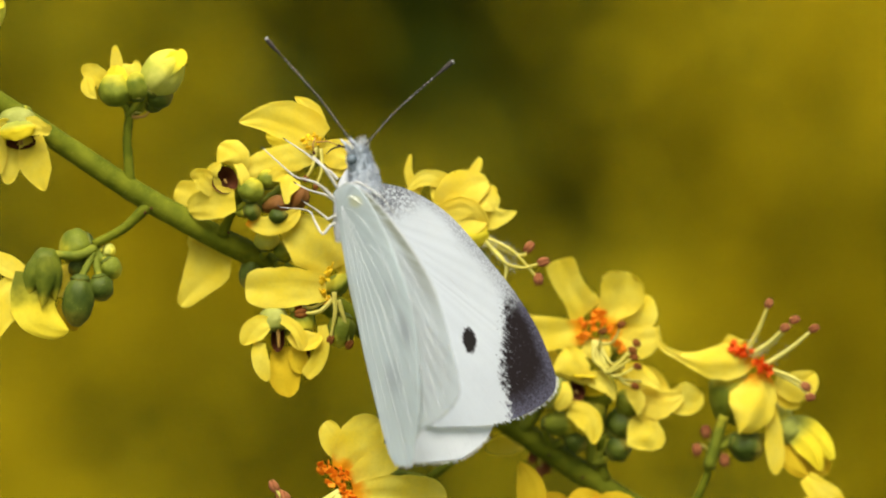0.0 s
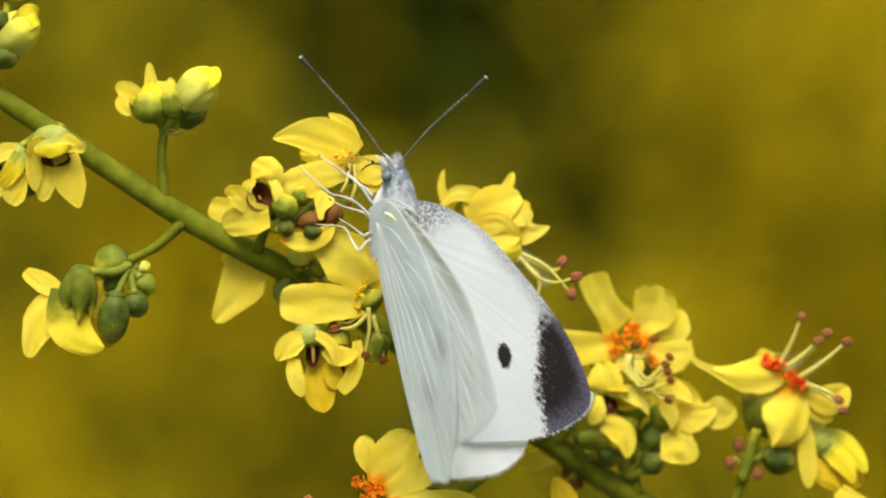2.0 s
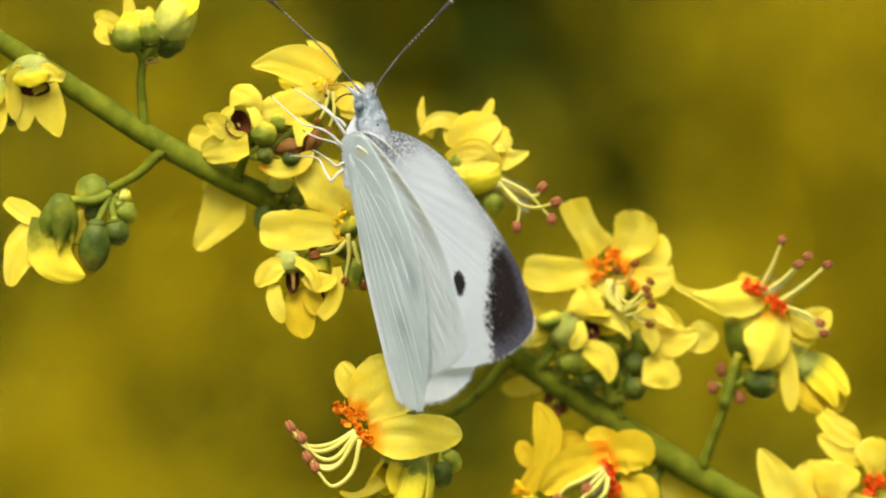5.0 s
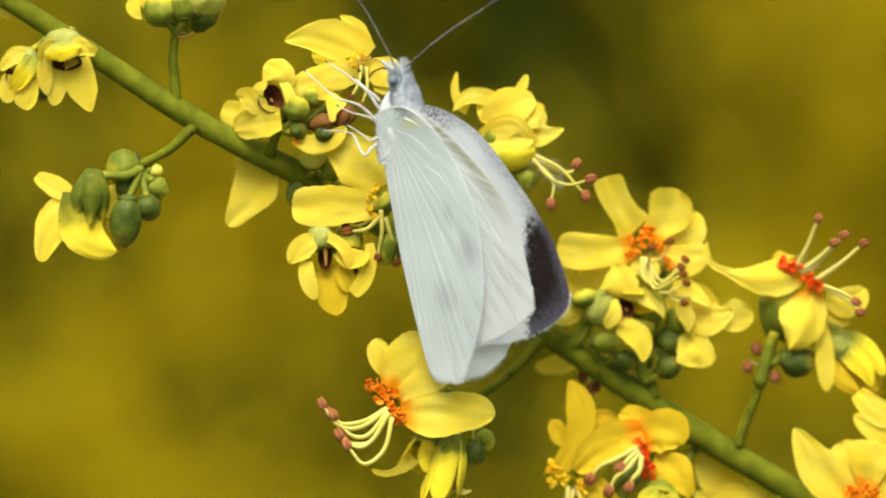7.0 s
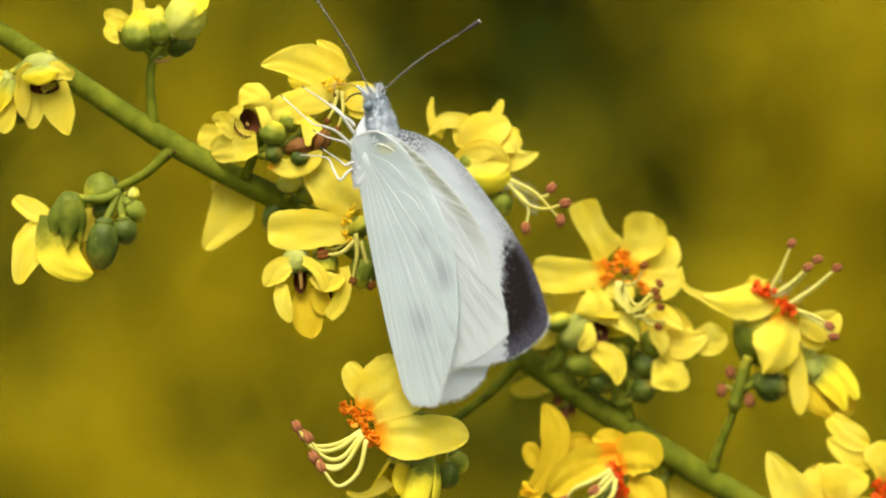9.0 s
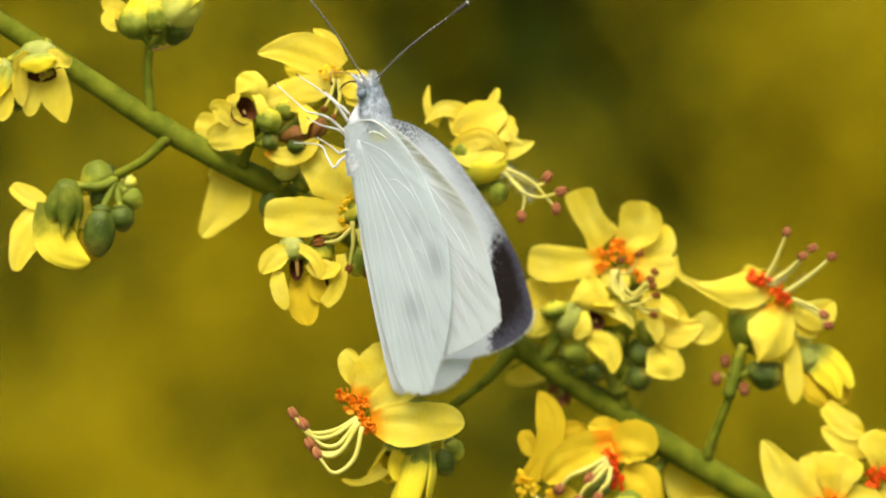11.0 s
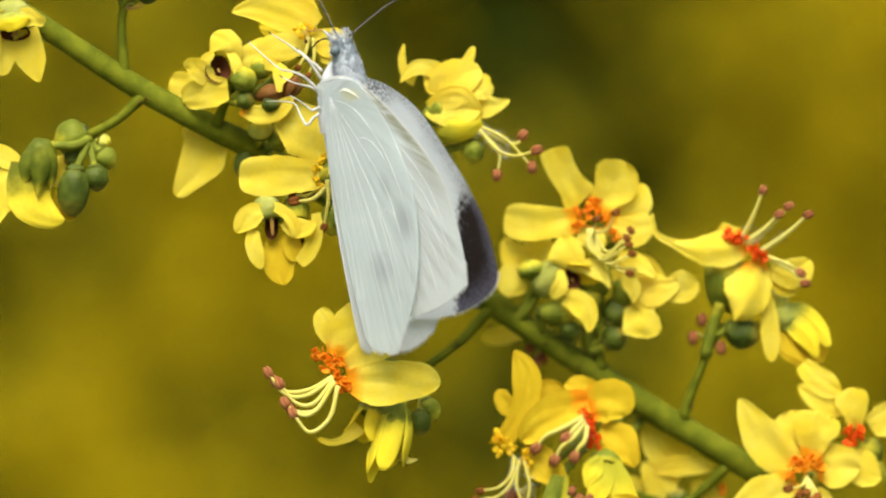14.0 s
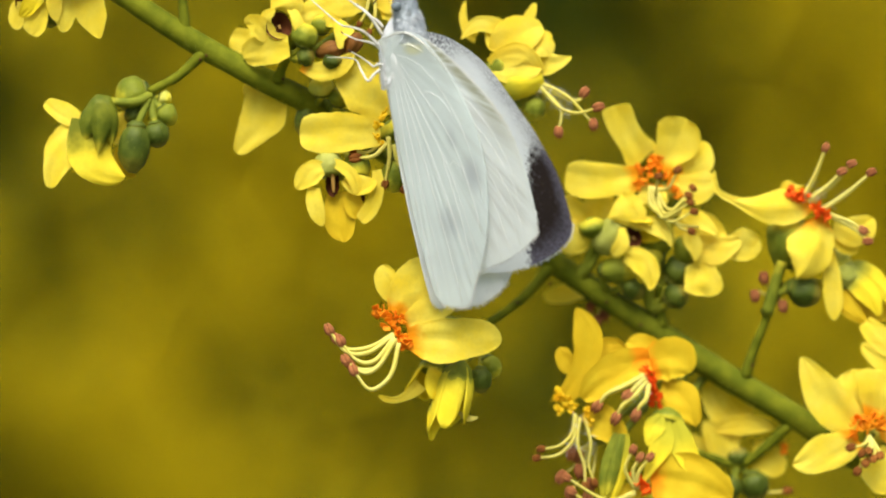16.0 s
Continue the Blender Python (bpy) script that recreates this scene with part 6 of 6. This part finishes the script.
    tube_into(bm, [pt(wing_at(q.x, q.y, 35, 10, -2)) for q in line], [(0.8 + 1.5 * math.sin(math.pi * min(1, i / 24)) ** 2) * U for i in range(29)], 8)
    part("wing_edge", bm, COSTA, fore, "olive-grey rolled front edge")
    bm = bmesh.new()
    line = spline([Vector((a, b, 0)) for a, b in ((40, 2), (60, 2), (84, 20))], 10)
    tube_into(bm, [pt(wing_at(q.x, q.y, 35, 12, 3.5)) for q in line], [(1.0 + 2.0 * math.sin(math.pi * i / 10)) * U for i in range(11)], 8)
    part("wing_root", bm, HUMERAL, hind, "yellow mark at the wing root")

    # body
    body = (0.35, 0.75, 0.95, 1.0, 1.0, 0.9, 0.7)
    pod("thorax", on_body(40, -46, -22), on_body(10, 74, -24), 25, bug, FUR_WHITE, body, 0, label="furry white thorax")
    fur(bug.children[-1], on_body(40, -44, -22), on_body(10, 74, -24), 24, body, 6500, 8, FUR_WHITE, 3, 1.8)
    pod("abdomen", on_body(22, 66, -34), on_body(16, 320, -110), 22, bug, FUR_WHITE, (0.7, 0.95, 1.0, 0.95, 0.85, 0.7, 0.5, 0.15), 0, label="slender pale abdomen between the wings")
    neck = (0.86, 0.92, 0.96, 1.0, 1.06, 1.1)
    pod("collar", on_body(60, -46, 0), on_body(60, -4, 0), 23, bug, FUR_GREY, neck, 0, label="blue-grey furry collar")
    fur(bug.children[-1], on_body(60, -46, 0), on_body(60, -4, 0), 23, neck, 2200, 11, FUR_GREY, 5, 0.9)
    fur(bug.children[-1], on_body(60, -56, 0), on_body(60, 4, 0), 23.5, neck, 420, 13, FUR_WHITE, 15, 1.2, "pale_hair")
    ball = (0.4, 0.82, 0.97, 1.0, 1.02, 1.04)
    pod("head", on_body(58, -82, 2), on_body(60, -36, 2), 20, bug, FUR_GREY, ball, 0, label="grey furry head")
    head = bug.children[-1]
    fur(head, on_body(58, -82, 2), on_body(60, -36, 2), 20, ball, 1100, 9, FUR_GREY, 7, -1.2)
    fur(head, on_body(58, -86, 2), on_body(61, -24, 2), 22, neck, 90, 8, DARK_FUR, 9, -0.6, "dark_hair")
    fur(head, on_body(58, -92, 4), on_body(60, -74, 4), 17, ball, 140, 15, FUR_WHITE, 8, -2.0, "tuft")
    pod("eye", on_body(44, -72, 14), on_body(47, -56, 19), 9, head, EYE, (0.4, 0.85, 1.0, 1.0, 0.85, 0.4), 0, label="round grey eye")
    # antennae: dark with pale rings, club at the end
    for tip, mid, foot in (((-165, -190), (-72, -88), (-4, 2)), ((168, -153), (70, -66), (14, -2))):
        base = on_body(60, -86, 4)
        a, m, z = (base + Vector((*foot, 10)), base + Vector((*mid, 22)), base + Vector((*tip, 20)))
        line = [pt(q) for q in spline([a, m, z], 96)]
        bm = bmesh.new()
        tube_into(bm, line, [(1.4 + (2.7 * max(0, min(1, (i - 82) / 8)))) * U * (1 if i < 95 else 0.6) for i in range(97)], 7)
        ant = part("antenna", bm, DARK, bug, "thin dark antenna with pale rings and a club")
        ant["foot"], ant["swing"] = tuple(line[0]), -10
        bm = bmesh.new()
        for i in range(3, 80, 3):
            tube_into(bm, [line[i], line[i].lerp(line[i + 1], 0.6)], [1.52 * U, 1.48 * U], 7)
        tube_into(bm, [line[95], line[96]], [4.2 * U, 2.5 * U], 7)
        tagged(part("ring", bm, PALE, ant, "pale rings"), kind="stuff")
    for s in (-1, 1):
        tube("palp", [on_body(52 + 6 * s, -80, 8), on_body(46 + 7 * s, -94, 12), on_body(40 + 8 * s, -104, 12)], [4, 3, 1.2], head, FUR_GREY)
    tube("proboscis", [on_body(46, -82, 0), on_body(32, -90, -20), on_body(16, -88, -80), on_body(4, -80, -130)], [1.8, 1.6, 1.2], head, DARK, "thin dark coiled tongue")
    # legs
    for pts in (
        [(684, 185, 8), (655, 145, 10), (624, 122, -40), (592, 102, -110)],
        [(678, 204, 12), (646, 176, 18), (605, 163, -30), (553, 118, -110)],
        [(684, 170, -24), (664, 152, -34), (650, 138, -80), (640, 130, -120)],
        [(680, 246, 14), (658, 266, 20), (632, 226, -50), (584, 222, -105)],
        [(682, 236, -8), (668, 240, -6), (646, 224, -60), (626, 212, -105)],
        [(684, 214, -14), (664, 198, -20), (634, 190, -80), (612, 180, -110)],
    ):
        q = [Vector((u, v, ROOT[2] + d)) for u, v, d in pts]
        tube("leg", [q[0], q[0].lerp(q[1], 0.5) + Vector((0, -2, 0)), q[1], q[1].lerp(q[2], 0.5), q[2], q[3]], [3.0, 2.7, 2.0, 1.8, 1.4, 0.9], bug, LEG, "thin cream leg", n=7, steps=20)
        tube("claw", [q[3], q[3] + Vector((-5, -4, -2))], [1.2, 0.7], bug.children[-1], DARK)
    return bug


bug = butterfly()

# seconds, shift of the butterfly right and down in layout steps
BUG_ROWS = [(0.0, -7, 0), (1.5, -5, 1), (2.5, -6, 2), (3.0, -8, 4), (3.5, -12, 7), (4.0, -13, 8), (4.7, -13, 10), (7.0, -12, 9), (8.5, -10, 10), (11.0, -15, 10), (16.0, -18, 9)]
# seconds; roll, swing and pitch of the far wings in degrees: they fold early, and a little more for a moment later on
FAR_ROWS = [(0.0, 0, 0, 0), (2.7, 0, 0, 0), (3.0, 2.5, -0.8, -3.5), (3.1, 1.8, -0.6, -3.5), (3.2, 4.8, -2.4, -5), (3.5, 6, -3, -6), (4.0, 7, -3.6, -7.2), (4.7, 8, -3.8, -8), (7.0, 8, -3.4, -8), (7.5, 7.5, -1.6, -8), (8.0, 7, 0, -8),
            (8.5, 7.3, -1.2, -8), (11.0, 8.2, -5, -8), (12.0, 8.8, -4.6, -8), (12.5, 9.5, -5, -8), (13.2, 10.6, -5.8, -8), (13.6, 11, -6, -8), (14.0, 11, -6, -8), (14.5, 9.8, -5.2, -8), (15.0, 8.9, -4.6, -8), (15.5, 8.2, -4.1, -8), (16.0, 8, -4, -8)]
# seconds; roll, swing and pitch of the near wings in degrees: they draw together, then spread
NEAR_ROWS = [(0.0, -11, 0.8, 0), (2.4, -11, 0.8, 0), (2.8, -7, 0.6, -1), (3.0, 2, 0.2, -3), (3.2, -9, 0.5, -3), (3.5, -11, 0.6, -3), (4.7, -15, 1, -6), (6.8, 20, -0.5, -10), (12.5, 20, -0.6, -10), (13.2, 16, -1.2, -10), (13.6, 14, -1.6, -10), (14.0, 14, -1.6, -10), (15.0, 18, -0.5, -10), (16.0, 19, 0.2, -10)]
# seconds and share of the swing of the feelers
FEELER_ROWS = [(0.0, 0), (2.5, -0.1), (3.0, -1.0), (3.5, -0.25), (4.7, -0.5), (7.0, 0.85), (8.5, 0.9), (11.0, 0.45), (11.5, 0.5), (12.5, 0.95), (16.0, 1)]


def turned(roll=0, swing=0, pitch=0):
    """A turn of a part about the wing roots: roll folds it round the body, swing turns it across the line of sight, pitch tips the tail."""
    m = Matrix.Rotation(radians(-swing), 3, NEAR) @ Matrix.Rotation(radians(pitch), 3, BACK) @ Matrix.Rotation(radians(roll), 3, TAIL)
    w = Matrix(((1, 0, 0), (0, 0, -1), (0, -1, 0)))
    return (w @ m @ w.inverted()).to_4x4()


def motions():
    base = Vector(bug["at"])
    walk(bug, [(t, Matrix.Translation(base + Vector((u * U, 0, -v * U)))) for t, u, v in BUG_ROWS])
    for w in bug.children:
        if w.name.split(".")[0] in ("fore_wing", "hind_wing"):
            far = w["side"] == "far"
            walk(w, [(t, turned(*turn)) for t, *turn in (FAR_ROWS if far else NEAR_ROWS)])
        elif w.name.split(".")[0] == "antenna":
            foot = Matrix.Translation(Vector(w["foot"]) - base)
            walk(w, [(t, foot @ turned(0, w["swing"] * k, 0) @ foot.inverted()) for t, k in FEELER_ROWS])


motions()
